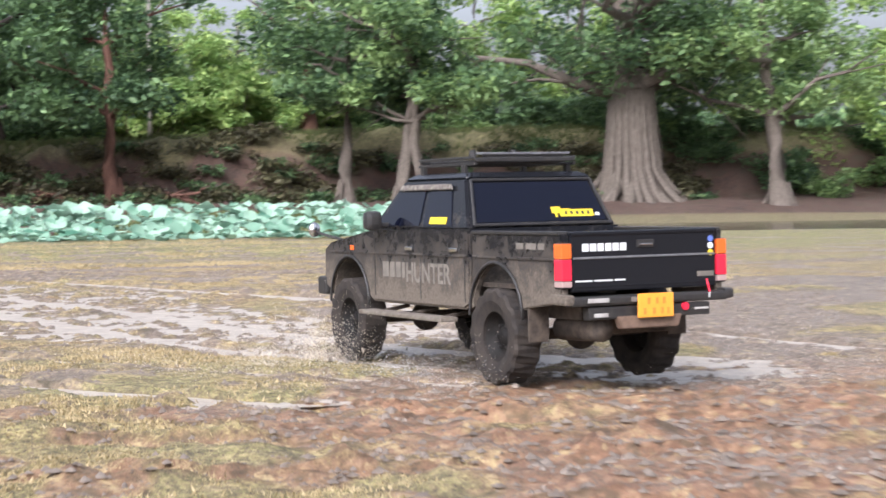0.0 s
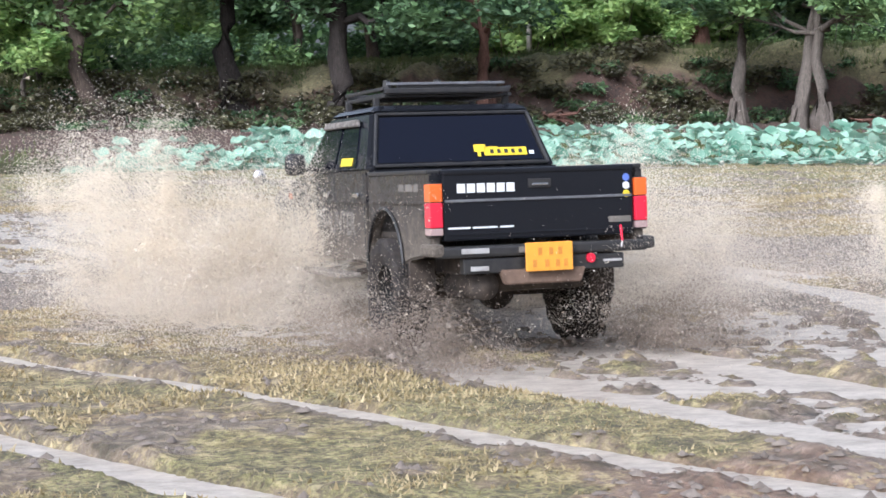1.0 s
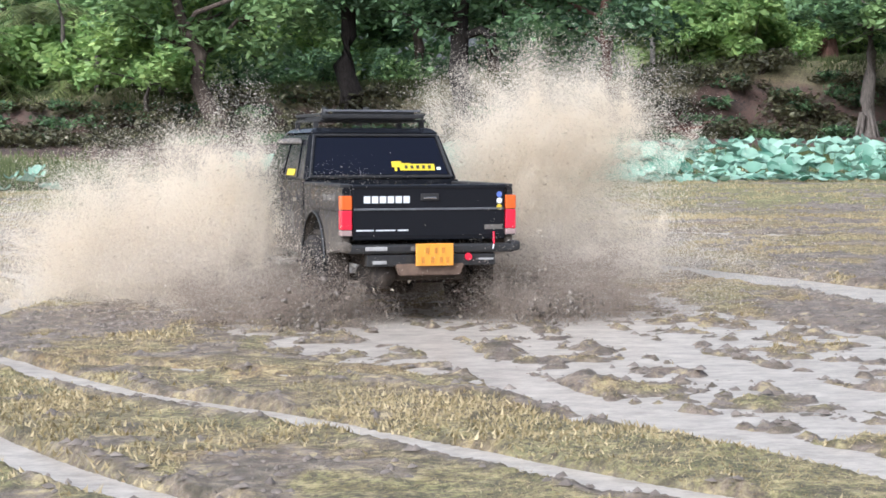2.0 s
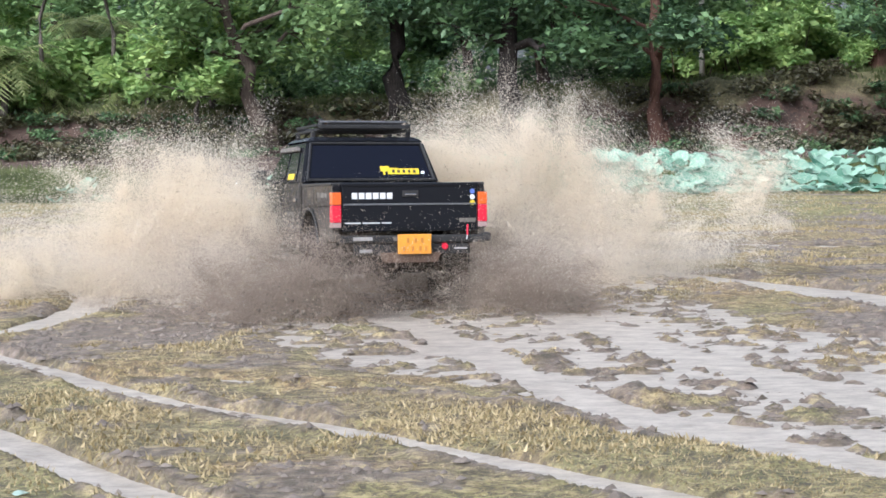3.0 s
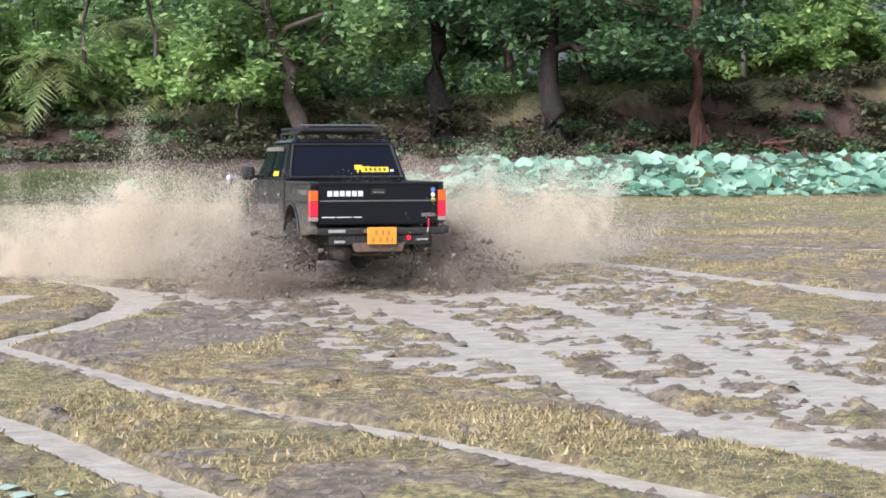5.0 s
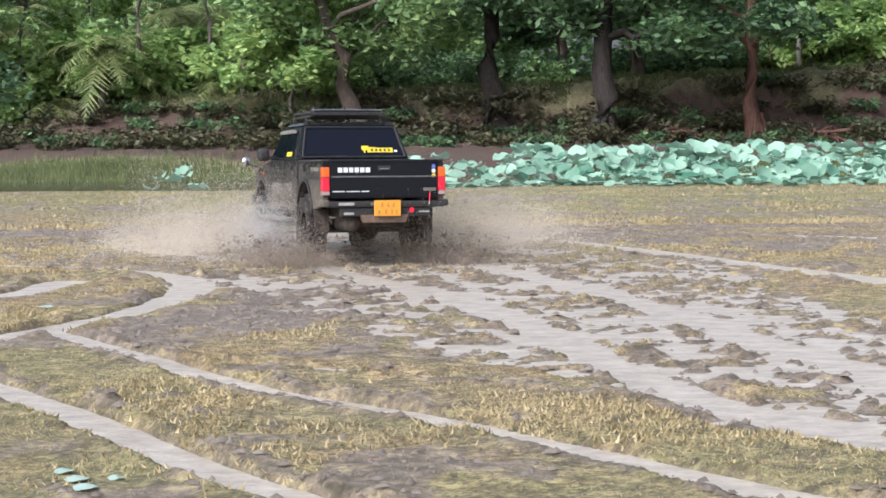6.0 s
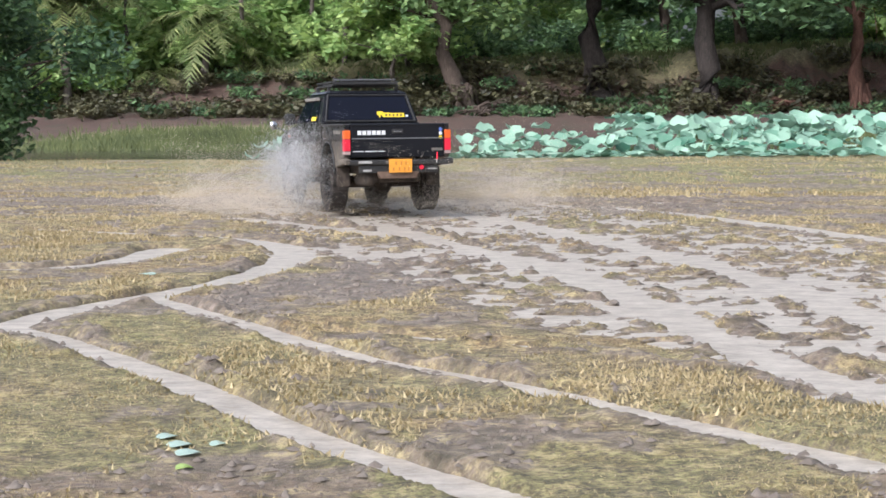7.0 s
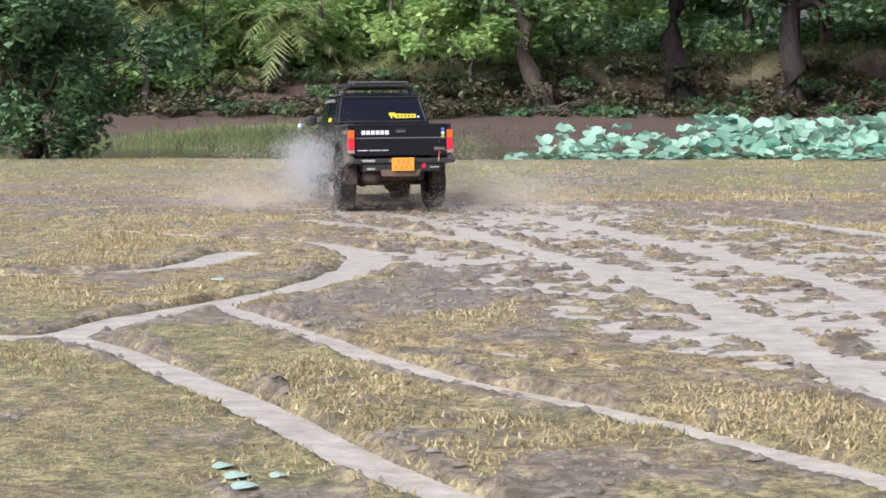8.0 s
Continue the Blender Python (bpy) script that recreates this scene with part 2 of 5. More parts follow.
def box(x0, x1, y0, y1, z0, z1, bev=0.0):
    return box_bm(bmesh.new(), x0, x1, y0, y1, z0, z1, bev)


def tube(bm, a, b, r0, r1=None, seg=8):
    a, b = Vector(a), Vector(b)
    d = b - a
    m = Matrix.Translation((a + b) / 2) @ d.to_track_quat("Z", "Y").to_matrix().to_4x4()
    bmesh.ops.create_cone(bm, cap_ends=True, segments=seg, radius1=r0, radius2=r0 if r1 is None else r1, depth=d.length, matrix=m)
    return bm


def slab(outline, x0, x1, bev=0.0):
    """A side outline of (y, z) corners given thickness from x0 to x1."""
    bm = bmesh.new()
    f = bm.faces.new([bm.verts.new((x0, y, z)) for y, z in outline])
    r = bmesh.ops.extrude_face_region(bm, geom=[f])
    for v in r["geom"]:
        if isinstance(v, bmesh.types.BMVert):
            v.co.x = x1
    if bev:
        bmesh.ops.bevel(bm, geom=[e for e in bm.edges if e.is_manifold and e.calc_face_angle(0) > 0.4], offset=bev, segments=2, affect="EDGES")
    return bm


def hull(corners, bev=0.0):
    """A solid of eight corners: four below, then four above, both the same way round."""
    bm = bmesh.new()
    v = [bm.verts.new(c) for c in corners]
    for q in ((3, 2, 1, 0), (4, 5, 6, 7), (0, 1, 5, 4), (1, 2, 6, 5), (2, 3, 7, 6), (3, 0, 4, 7)):
        bm.faces.new([v[i] for i in q])
    if bev:
        bmesh.ops.bevel(bm, geom=list(bm.edges), offset=bev, segments=2, affect="EDGES")
    return bm


def lattice(ix, iy, seed):
    h = (ix.astype(np.int64) * 374761393 + iy.astype(np.int64) * 668265263 + seed * 974711) & 0xFFFFFFFF
    h = ((h ^ (h >> 13)) * 1274126177) & 0xFFFFFFFF
    return ((h ^ (h >> 16)) & 0xFFFF) / 65535.0


def vnoise(x, y, seed=0):
    ix, iy = np.floor(x), np.floor(y)
    fx, fy = x - ix, y - iy
    fx, fy = fx * fx * (3 - 2 * fx), fy * fy * (3 - 2 * fy)
    a, b = lattice(ix, iy, seed), lattice(ix + 1, iy, seed)
    c, d = lattice(ix, iy + 1, seed), lattice(ix + 1, iy + 1, seed)
    return (a + (b - a) * fx) * (1 - fy) + (c + (d - c) * fx) * fy


def fbm(x, y, seed=0, octaves=4):
    s, a, n = 0.0, 0.5, 0.0
    for i in range(octaves):
        s = s + a * vnoise(x * 2 ** i, y * 2 ** i, seed + i)
        n += a
        a *= 0.5
    return s / n


def line_distance(x, y, pts, reach=4.0):
    """Distance to a line of corners; beyond reach of it just a large number."""
    best = np.full(x.shape, 99.0)
    px, py = [p[0] for p in pts], [p[1] for p in pts]
    near = np.nonzero((x > min(px) - reach) & (x < max(px) + reach) & (y > min(py) - reach) & (y < max(py) + reach))[0]
    if len(near) == 0:
        return best
    xs, ys, b = x[near], y[near], np.full(len(near), 99.0)
    for (ax, ay), (bx, by) in zip(pts, pts[1:]):
        dx, dy = bx - ax, by - ay
        u = np.clip(((xs - ax) * dx + (ys - ay) * dy) / (dx * dx + dy * dy + 1e-12), 0, 1)
        b = np.minimum(b, (xs - ax - u * dx) ** 2 + (ys - ay - u * dy) ** 2)
    best[near] = np.sqrt(b)
    return best


def smooth_line(pts, n=4):
    """Rounds a line of few corners."""
    out = []
    p = [pts[0], *pts, pts[-1]]
    for i in range(1, len(p) - 2):
        for k in range(n):
            t = k / n
            out.append(tuple(0.5 * (2 * p[i][j] + (p[i + 1][j] - p[i - 1][j]) * t + (2 * p[i - 1][j] - 5 * p[i][j] + 4 * p[i + 1][j] - p[i + 2][j]) * t * t
                                    + (3 * p[i][j] - p[i - 1][j] - 3 * p[i + 1][j] + p[i + 2][j]) * t ** 3) for j in (0, 1)))
    return out + [pts[-1]]


def sstep(a, b, v):
    t = np.clip((v - a) / (b - a), 0, 1)
    return t * t * (3 - 2 * t)


# ---- the ground: field, wet ruts, pond edge, bank ----
RUTS = [  # line, half width, depth
    (smooth_line([(-4.63, 13.15), (-3.95, 12.39), (-2.99, 11.09), (-2.18, 9.85), (-1.52, 8.79), (-0.56, 7.62), (0.6, 6.3), (2.2, 4.8)]), 0.115, 0.08),
    (smooth_line([(-6.5, 12.6), (-5.4, 12.9), (-4.63, 13.15), (-4.4, 14.15), (-4.07, 15.13), (-3.63, 16.5), (-3.45, 18.0), (-3.55, 19.6), (-4.12, 20.92), (-5.18, 21.95), (-7.67, 23.17)]), 0.18, 0.08),
    (smooth_line([(-4.05, 15.2), (-2.67, 13.09), (-1.62, 11.54), (-0.46, 10.35), (0.17, 9.55), (1.19, 8.25), (2.4, 6.9), (4.0, 5.4)]), 0.12, 0.08),
    (smooth_line([(-2.2, 13.0), (-0.94, 12.4), (0.52, 11.41), (2.0, 10.1)]), 0.10, 0.07),
    (smooth_line([(3.3, 7.2), (1.51, 10.27), (1.08, 11.32), (0.63, 12.94), (0.26, 14.69), (-0.51, 17.56), (-1.8, 20.5), (-3.9, 25.5), (-5.2, 27.8)]), 0.17, 0.07),
    (smooth_line([(5.2, 7.5), (3.6, 9.4), (2.6, 11.8), (1.9, 14.2), (1.1, 17.5), (0.1, 20.6), (-1.9, 25.4), (-3.6, 28.2)]), 0.18, 0.07),
    (smooth_line([(-5.59, 25.46), (-3.61, 23.24), (-2.55, 21.82)]), 0.16, 0.08),
    (smooth_line([(-1.2, 28.6), (0.06, 27.6), (1.59, 24.94), (3.13, 21.52), (5.5, 16.5)]), 0.20, 0.09),
    (smooth_line([(-7.2, 17.2), (-5.9, 17.6), (-5.25, 18.4), (-5.07, 20.09)]), 0.22, 0.08),
    (smooth_line([(4.2, 10.5), (5.2, 13.5), (4.6, 17.5), (3.5, 20.5)]), 0.25, 0.09),
    (smooth_line([(6.5, 26.5), (2.5, 28.6), (-0.5, 29.2), (-5.0, 28.5), (-9.5, 26.0)]), 0.22, 0.075),
    (smooth_line([(-3.0, 3.4), (1.0, 2.6), (6.0, 2.9), (9.0, 4.0)]), 0.10, 0.02),
    (smooth_line([(-2.0, 1.6), (3.0, 1.0), (7.0, 1.9)]), 0.12, 0.02),
    (smooth_line([(1.0, 5.0), (4.5, 4.3), (9.0, 5.4)]), 0.12, 0.025),
    (smooth_line([(-1.0, 4.6), (3.0, 3.4), (7.5, 3.7)]), 0.08, 0.02),
    (smooth_line([(9.0, 5.5), (7.2, 8.8), (6.6, 12.5), (7.5, 16.5)]), 0.20, 0.085),
]
CHURN = smooth_line([(4.6, 7.6), (3.0, 10.2), (2.1, 12.6), (1.35, 15.0), (0.6, 18.0), (-0.2, 20.5), (-1.4, 23.5), (-2.6, 26.0), (-3.6, 28.2)])
WATER_Z = -0.022


def bank_line(x):
    return 84 + 0.0025 * (x + 5) ** 2 * np.where(x < -5, 1.0, 0.3) + 0.8 * np.sin(x * 0.11)


def bank_height(x):
    return np.interp(x, [-60, -25, 0, 20, 40, 60], [2.6, 2.9, 3.6, 4.6, 4.9, 4.9])


def terrain(x, y):
    """Height of the ground and its cover: mud, green, red soil."""
    field = 1 - sstep(40, 52, y)
    n_small = fbm(x * 3.1, y * 3.1, 3, 4) - 0.5
    n_mid = fbm(x * 0.8, y * 0.8, 11, 4) - 0.5
    z = (0.014 + 0.04 * n_mid + 0.04 * n_small) * field
    patch = fbm(x * 0.45, y * 0.45, 23, 4)
    bare = np.clip(0.95 * sstep(7.0, 5.3, y) + sstep(1.2, 3.2, x) * sstep(11.0, 8.0, y) + sstep(4.5, 7.0, x) * sstep(26, 20, y), 0, 1)
    bare = np.maximum(bare, 0.75 * np.exp(-((x + 2.4) / 1.4) ** 2 - ((y - 7.4) / 1.0) ** 2))
    mud = sstep(0.645 - 0.30 * bare, 0.72 - 0.24 * bare, patch)
    mud = np.maximum(mud, 0.8 * sstep(0.58, 0.68, fbm(x * 1.6, y * 1.6, 29, 3)))
    z = z + 0.03 * mud * (fbm(x * 5.0, y * 5.0, 37, 2) - 0.5)
    # old tyre tracks lying across the near mud
    cross = sstep(8.0, 6.0, y + 0.5 * x * 0.3)
    wave = fbm(x * 0.28 + 0.1 * y, y * 1.7 + 0.22 * x, 39, 4)
    z = z + cross * (0.30 * np.abs(wave - 0.5) - 0.035 + 0.10 * n_small)
    # wide churned and flooded stretch where the truck has gone round and round
    d = line_distance(x, y, CHURN)
    side = 1.3 + 1.1 * sstep(9, 15, y) + 1.6 * (fbm(x * 0.5, y * 0.5, 31, 3) - 0.5)
    churn = 1 - sstep(side * 0.8, side * 1.25, d)
    pool = np.hypot((x + 0.1) / 3.7, (y - 20.6) / 4.6) + 0.9 * (fbm(x * 0.6, y * 0.6, 33, 4) - 0.5)
    churn = np.maximum(churn, 1 - sstep(0.82, 1.05, pool))
    along = fbm(x * 1.3 + y * 0.45, y * 0.9 - x * 0.3, 41, 5) - 0.5
    lumps = fbm(x * 6.5, y * 6.0, 43, 3) - 0.5
    z = z * (1 - 0.7 * churn) + churn * (-0.036 + 0.10 * along + 0.17 * lumps)
    mud = np.maximum(mud, churn * sstep(0.0, -0.03, z - 0.012))
    for pts, w, depth in RUTS:
        wob = w * (1.0 + 1.0 * n_mid + 0.9 * n_small)
        dd = line_distance(x, y, pts, 1.5)
        groove = 1 - sstep(wob * 0.6, wob * 1.45, dd)
        lip = np.exp(-((dd - wob * 1.75) / (wob * 0.6)) ** 2)
        z = z * (1 - groove) + groove * (-depth - 0.03) + lip * (0.010 + 0.11 * n_small)
        mud = np.maximum(mud, np.maximum(groove, 0.95 * lip * sstep(0.46, 0.56, vnoise(x * 0.9, y * 0.9, 67) + 0.5 * n_small)))
    # far tracks across the field read as brown bands
    for y0, amp in ((27.5, 0.9), (30.5, 1.0), (33.0, 0.85), (35.5, 0.5)):
        band = np.exp(-((y - y0 - 1.2 * np.sin(x * 0.16 + y0)) / 0.7) ** 2) * sstep(0.36, 0.50, fbm(x * 0.35, y * 0.9, int(y0), 4))
        mud = np.maximum(mud, amp * band)
        z = z - 0.05 * band * n_mid
    # pond hollow, then the mud flat and the bank behind it
    edge = 51 + 2.0 * np.sin(x * 0.13) + 3.0 * (fbm(x * 0.15, y * 0.02, 51, 3) - 0.5)
    z = z - 0.30 * sstep(0, 5, y - edge) * (1 - sstep(68, 74, y))
    z = z + 0.33 * np.exp(-((x + 17) / 5.5) ** 2 - ((y - 70) / 4.0) ** 2) + 0.4 * np.exp(-((x - 17) / 8.0) ** 2 - ((y - 71) / 4.0) ** 2)
    bl = bank_line(x)
    z = z + 0.9 * sstep(-14, -3, y - bl)
    rough = (fbm(x * 0.5, y * 0.5, 61, 4) - 0.5)
    z = z + (bank_height(x) - 0.9) * sstep(-2.2, 3.0, y - bl + 1.5 * rough) + 0.45 * rough * sstep(-10, 0, y - bl) * (1 - sstep(4, 6, y - bl))
    face = sstep(-6, -2, y - bl) * (1 - sstep(2.5, 4.5, y - bl))
    z = z + face * (0.6 * (fbm(x * 0.9, y * 0.9, 63, 3) - 0.5) + 0.5 * (fbm(x * 2.4, y * 2.4, 65, 2) - 0.5))
    z = np.where(y > bl + 8, z + 0.15 * (fbm(x * 0.1, y * 0.1, 71, 3) - 0.5), z)
    soil = sstep(64, 70, y + 6 * rough) * (1 - 0.5 * sstep(0.8, 2.2, y - bl)) * sstep(0.18, 0.38, fbm(x * 0.25, y * 0.25, 81, 4) + 0.12)
    green = 0.75 * sstep(33, 41, y) * (1 - sstep(66, 70, y)) + sstep(0.2, 1.6, y - bl) + 0.4 * sstep(0.5, 0.62, fbm(x * 0.18, y * 0.3, 91, 3)) * (y < 41)
    mound = np.exp(-((x + 17) / 6.0) ** 2 - ((y - 70) / 5.0) ** 2) + np.exp(-((x - 17) / 8.0) ** 2 - ((y - 71) / 4.5) ** 2)
    soil = soil * (1 - sstep(0.15, 0.5, mound))
    green = np.maximum(green, sstep(0.1, 0.4, mound))
    green = np.maximum(green, 0.8 * sstep(0.30, 0.36, np.arctan2(x, np.maximum(y, 1.0))) * sstep(30, 37, y) * (1 - sstep(72, 78, y)))
    soil = np.where(green > 0.5, soil * 0.4, soil)
    mud = np.where(y > 60, 0.25, mud)
    return z, np.clip(mud, 0, 1), np.clip(green, 0, 1), np.clip(soil, 0, 1)


def build_ground():
    xs = np.concatenate([[-900, -500, -250, -130], np.arange(-80, -40, 1.0), np.arange(-40, -14, 0.55), np.arange(-14, -8.5, 0.25), np.arange(-8.5, -5.5, 0.085), np.arange(-5.5, 5, 0.05), np.arange(5, 12, 0.085), np.arange(12, 20, 0.25), np.arange(20, 46, 0.55), np.arange(46, 80, 1.0), [90, 130, 250, 500, 900]])
    ys = np.concatenate([[-300, -120, -60, -30], np.arange(-16, -1, 0.35), np.arange(-1, 6.5, 0.085), np.arange(6.5, 21, 0.055), np.arange(21, 26, 0.085), np.arange(26, 52, 0.2), np.arange(52, 77, 0.9), np.arange(77, 89.5, 0.35), np.arange(90, 112, 0.9), [118, 130, 160, 220, 400, 900, 2500]])
    gx, gy = np.meshgrid(xs, ys)
    z, mud, green, soil = terrain(gx.ravel(), gy.ravel())
    warm = sstep(8.5, 5.5, gy.ravel() + 1.6 * (fbm(gx.ravel() * 0.5, gy.ravel() * 0.5, 93, 3) - 0.5))
    verts = np.stack([gx.ravel(), gy.ravel(), z], 1)
    nx, ny = len(xs), len(ys)
    i = np.arange((ny - 1) * (nx - 1))
    i = i + i // (nx - 1)
    faces = np.stack([i, i + 1, i + nx + 1, i + nx], 1)
    me = array_mesh("ground", verts, faces, [M_GROUND], True)
    col = me.color_attributes.new("cover", "FLOAT_COLOR", "POINT")
    col.data.foreach_set("color", np.stack([mud, green, soil, warm], 1).astype(np.float32).ravel())
    tagged(new("ground", me), "trampled field of dry grass, wet mud and a red earth bank", "ground", kind="structure")


build_ground()


def water_sheet(name, x0, x1, y0, y1, z, mat, label):
    n = 40
    gx, gy = np.meshgrid(np.linspace(x0, x1, n), np.linspace(y0, y1, n))
    i = np.arange((n - 1) * (n - 1))
    i = i + i // (n - 1)
    me = array_mesh(name, np.stack([gx.ravel(), gy.ravel(), np.full(n * n, z)], 1), np.stack([i, i + 1, i + n + 1, i + n], 1), [mat], True)
    tagged(new(name, me), label, "water", kind="structure")


water_sheet("water", -13, 14, 6.0, 31, WATER_Z, M_PUDDLE, "thin sheet of milky brown water in the ruts")
water_sheet("pond_water", -60, 60, 49, 76, -0.17, M_POND, "still dark pond water below the bank")


def grass():
    rng = np.random.default_rng(5)
    n = 620000
    u = rng.random(n)
    y = -1 + 33 * u ** 1.25
    x = (rng.random(n) * 2 - 1) * (4.2 + 0.36 * y) + 1.0 + 0.03 * y
    z, mud, green, soil = terrain(x, y)
    thin = fbm(x * 0.9, y * 0.9, 7, 4)
    keep = (mud < 0.25 + 0.4 * rng.random(n)) & (z > WATER_Z + 0.004) & (rng.random(n) < sstep(0.36, 0.62, thin) + 0.10)
    x, y, z = x[keep], y[keep], z[keep]
    # taller, sparser tufts farther out across the field
    far = 80000
    fy = 30 + 21 * rng.random(far)
    fx = (rng.random(far) * 2 - 1) * (4 + 0.42 * fy)
    fz, fm, _, _ = terrain(fx, fy)
    far_keep = (fm < 0.4) & (fbm(fx * 0.7, fy * 0.7, 7, 4) > 0.42 + 0.12 * rng.random(far))
    x, y, z = np.r_[x, fx[far_keep]], np.r_[y, fy[far_keep]], np.r_[z, fz[far_keep]]
    n = len(x)
    a = rng.random(n) * 6.283
    big = 0.55 + 0.9 * sstep(0.45, 0.7, fbm(x * 0.6, y * 0.6, 17, 3)) + 0.02 * y + 0.7 * (y > 30)
    h = (0.008 + 0.020 * rng.random(n) ** 1.7) * big
    w = (0.0035 + 0.005 * rng.random(n)) * big
    lean = rng.normal(0, 0.02, (n, 2))
    p0 = np.stack([x - np.cos(a) * w, y - np.sin(a) * w, z - 0.006], 1)
    p1 = np.stack([x + np.cos(a) * w, y + np.sin(a) * w, z - 0.006], 1)
    p2 = np.stack([x + lean[:, 0], y + lean[:, 1], z + h], 1)
    v = np.stack([p0, p1, p2], 1).reshape(-1, 3)
    me = array_mesh("grass", v, np.arange(3 * n).reshape(n, 3), [M_BLADE])
    tagged(new("grass", me), "short dry yellow-green grass blades on the field", "grass", kind="stuff")


grass()


def mud_lumps():
    """Trodden lumps of mud along the ruts and in the churned stretch."""
    rng = np.random.default_rng(15)
    n = 90000
    y = -1 + 31 * rng.random(n) ** 1.15
    x = (rng.random(n) * 2 - 1) * (4.2 + 0.36 * y) + 1.0 + 0.03 * y
    z, mud, green, soil = terrain(x, y)
    keep = (mud > 0.45) & (z > WATER_Z - 0.012) & (rng.random(n) < 0.75)
    fx, fy = (rng.random(40000) * 2 - 1) * 19, 26 + 18 * rng.random(40000)
    fz, fm, _, _ = terrain(fx, fy)
    fk = fm > 0.5
    x, y, z = np.r_[x[keep], fx[fk]], np.r_[y[keep], fy[fk]], np.r_[z[keep], fz[fk]]
    n = len(x)
    s = (0.006 + 0.022 * rng.random(n) ** 4) * (1 + 0.025 * y + 0.3 * sstep(8.0, 6.0, y))
    base = np.array([(1, 0, 0), (0, 1, 0), (-1, 0, 0), (0, -1, 0), (0, 0, 0.8), (0, 0, -0.8)], float)
    shape = base[None] * (0.6 + 0.8 * rng.random((n, 6, 1)))
    a = rng.random(n) * 6.283
    ca, sa = np.cos(a)[:, None], np.sin(a)[:, None]
    v = np.stack([shape[:, :, 0] * ca * 1.5 - shape[:, :, 1] * sa, shape[:, :, 0] * sa * 1.5 + shape[:, :, 1] * ca, shape[:, :, 2]], 2) * s[:, None, None]
    v = v + np.stack([x, y, z + 0.15 * s], 1)[:, None]
    f = np.array([(0, 1, 4), (1, 2, 4), (2, 3, 4), (3, 0, 4), (1, 0, 5), (2, 1, 5), (3, 2, 5), (0, 3, 5)])
    me = array_mesh("mud_lumps", v.reshape(-1, 3), (np.arange(n)[:, None, None] * 6 + f[None, :4]).reshape(-1, 3), [M_LUMP])
    tagged(new("mud_lumps", me), "small lumps of trodden wet mud", "mud", kind="stuff")


mud_lumps()


def reeds():
    """Green marsh grass on the low mounds by the pond."""
    rng = np.random.default_rng(25)
    n = 14000
    half = n // 2
    x = np.r_[rng.normal(-17, 3.6, half), rng.normal(17, 5.0, n - half)]
    y = np.r_[rng.normal(69.5, 2.4, half), rng.normal(71, 2.2, n - half)]
    z = terrain(x, y)[0]
    h, w = 0.12 + 0.28 * rng.random(n) ** 1.5, 0.02 + 0.025 * rng.random(n)
    lean = rng.normal(0, 0.08, (n, 2))
    v = np.stack([np.stack([x - w, y, z - 0.02], 1), np.stack([x + w, y, z - 0.02], 1), np.stack([x + lean[:, 0], y + lean[:, 1], z + h], 1)], 1)
    me = array_mesh("marsh_grass", v.reshape(-1, 3), np.arange(3 * n).reshape(n, 3), [M_VERGE])
    tagged(new("marsh_grass", me), "fresh green marsh grass beside the pond", "grass", kind="stuff")


def bank_grass():
    """Rough grass along the brow of the bank."""
    rng = np.random.default_rng(27)
    n = 42000
    x = -40 + 100 * rng.random(n)
    y = bank_line(x) + 1.6 + 4.0 * rng.random(n)
    z = terrain(x, y)[0]
    keep = fbm(x * 0.3, y * 0.5, 29, 3) > 0.40 + 0.12 * rng.random(n)
    x, y, z = x[keep], y[keep], z[keep]
    n = len(x)
    h, w = 0.10 + 0.30 * rng.random(n) ** 2, 0.02 + 0.03 * rng.random(n)
    lean = rng.normal(0, 0.10, (n, 2))
    v = np.stack([np.stack([x - w, y, z - 0.03], 1), np.stack([x + w, y, z - 0.03], 1), np.stack([x + lean[:, 0], y + lean[:, 1], z + h], 1)], 1)
    me = array_mesh("bank_grass", v.reshape(-1, 3), np.arange(3 * n).reshape(n, 3), [M_VERGE])
    tagged(new("bank_grass", me), "rough olive grass along the brow of the bank", "grass", kind="stuff")


reeds()
bank_grass()


# ---- trees, palms, undergrowth ----
def at(az, d):
    """Field place at a bearing (degrees to the left of north) and a distance from the origin."""
    return -d * math.sin(radians(az)), d * math.cos(radians(az))


def ground_z(x, y):
    return float(terrain(np.array([float(x)]), np.array([float(y)]))[0][0])


def leaf_cloud(rng, centres, radii, count, size, droop=0.0):
    """Small folded leaves gathered in clumps; returns vertices and triangles."""
    centres, radii = np.asarray(centres, float), np.asarray(radii, float)
    k = rng.integers(0, len(centres), count)
    d = rng.normal(0, 1, (count, 3))
    d /= np.linalg.norm(d, axis=1)[:, None]
    r = rng.random(count) ** 0.45
    p = centres[k] + d * r[:, None] * radii[k][:, None] * np.array([1, 1, 0.55])
    p[:, 2] -= droop * rng.random(count)
    t = rng.normal(0, 1, (count, 3))
    t[:, 2] *= 0.45
    t /= np.linalg.norm(t, axis=1)[:, None]
    b = np.cross(t, rng.normal(0, 1, (count, 3)) * np.array([0.5, 0.5, 1]) + np.array([0, 0, 0.6]))
    b /= np.linalg.norm(b, axis=1)[:, None] + 1e-6
    s = size * (0.55 + 0.9 * rng.random(count))[:, None]
    v = np.stack([p - t * s, p + b * s * 0.45, p + t * s, p - b * s * 0.45], 1).reshape(-1, 3)
    i = np.arange(count)[:, None] * 4
    return v, i + np.array([[0, 1, 2, 3]])


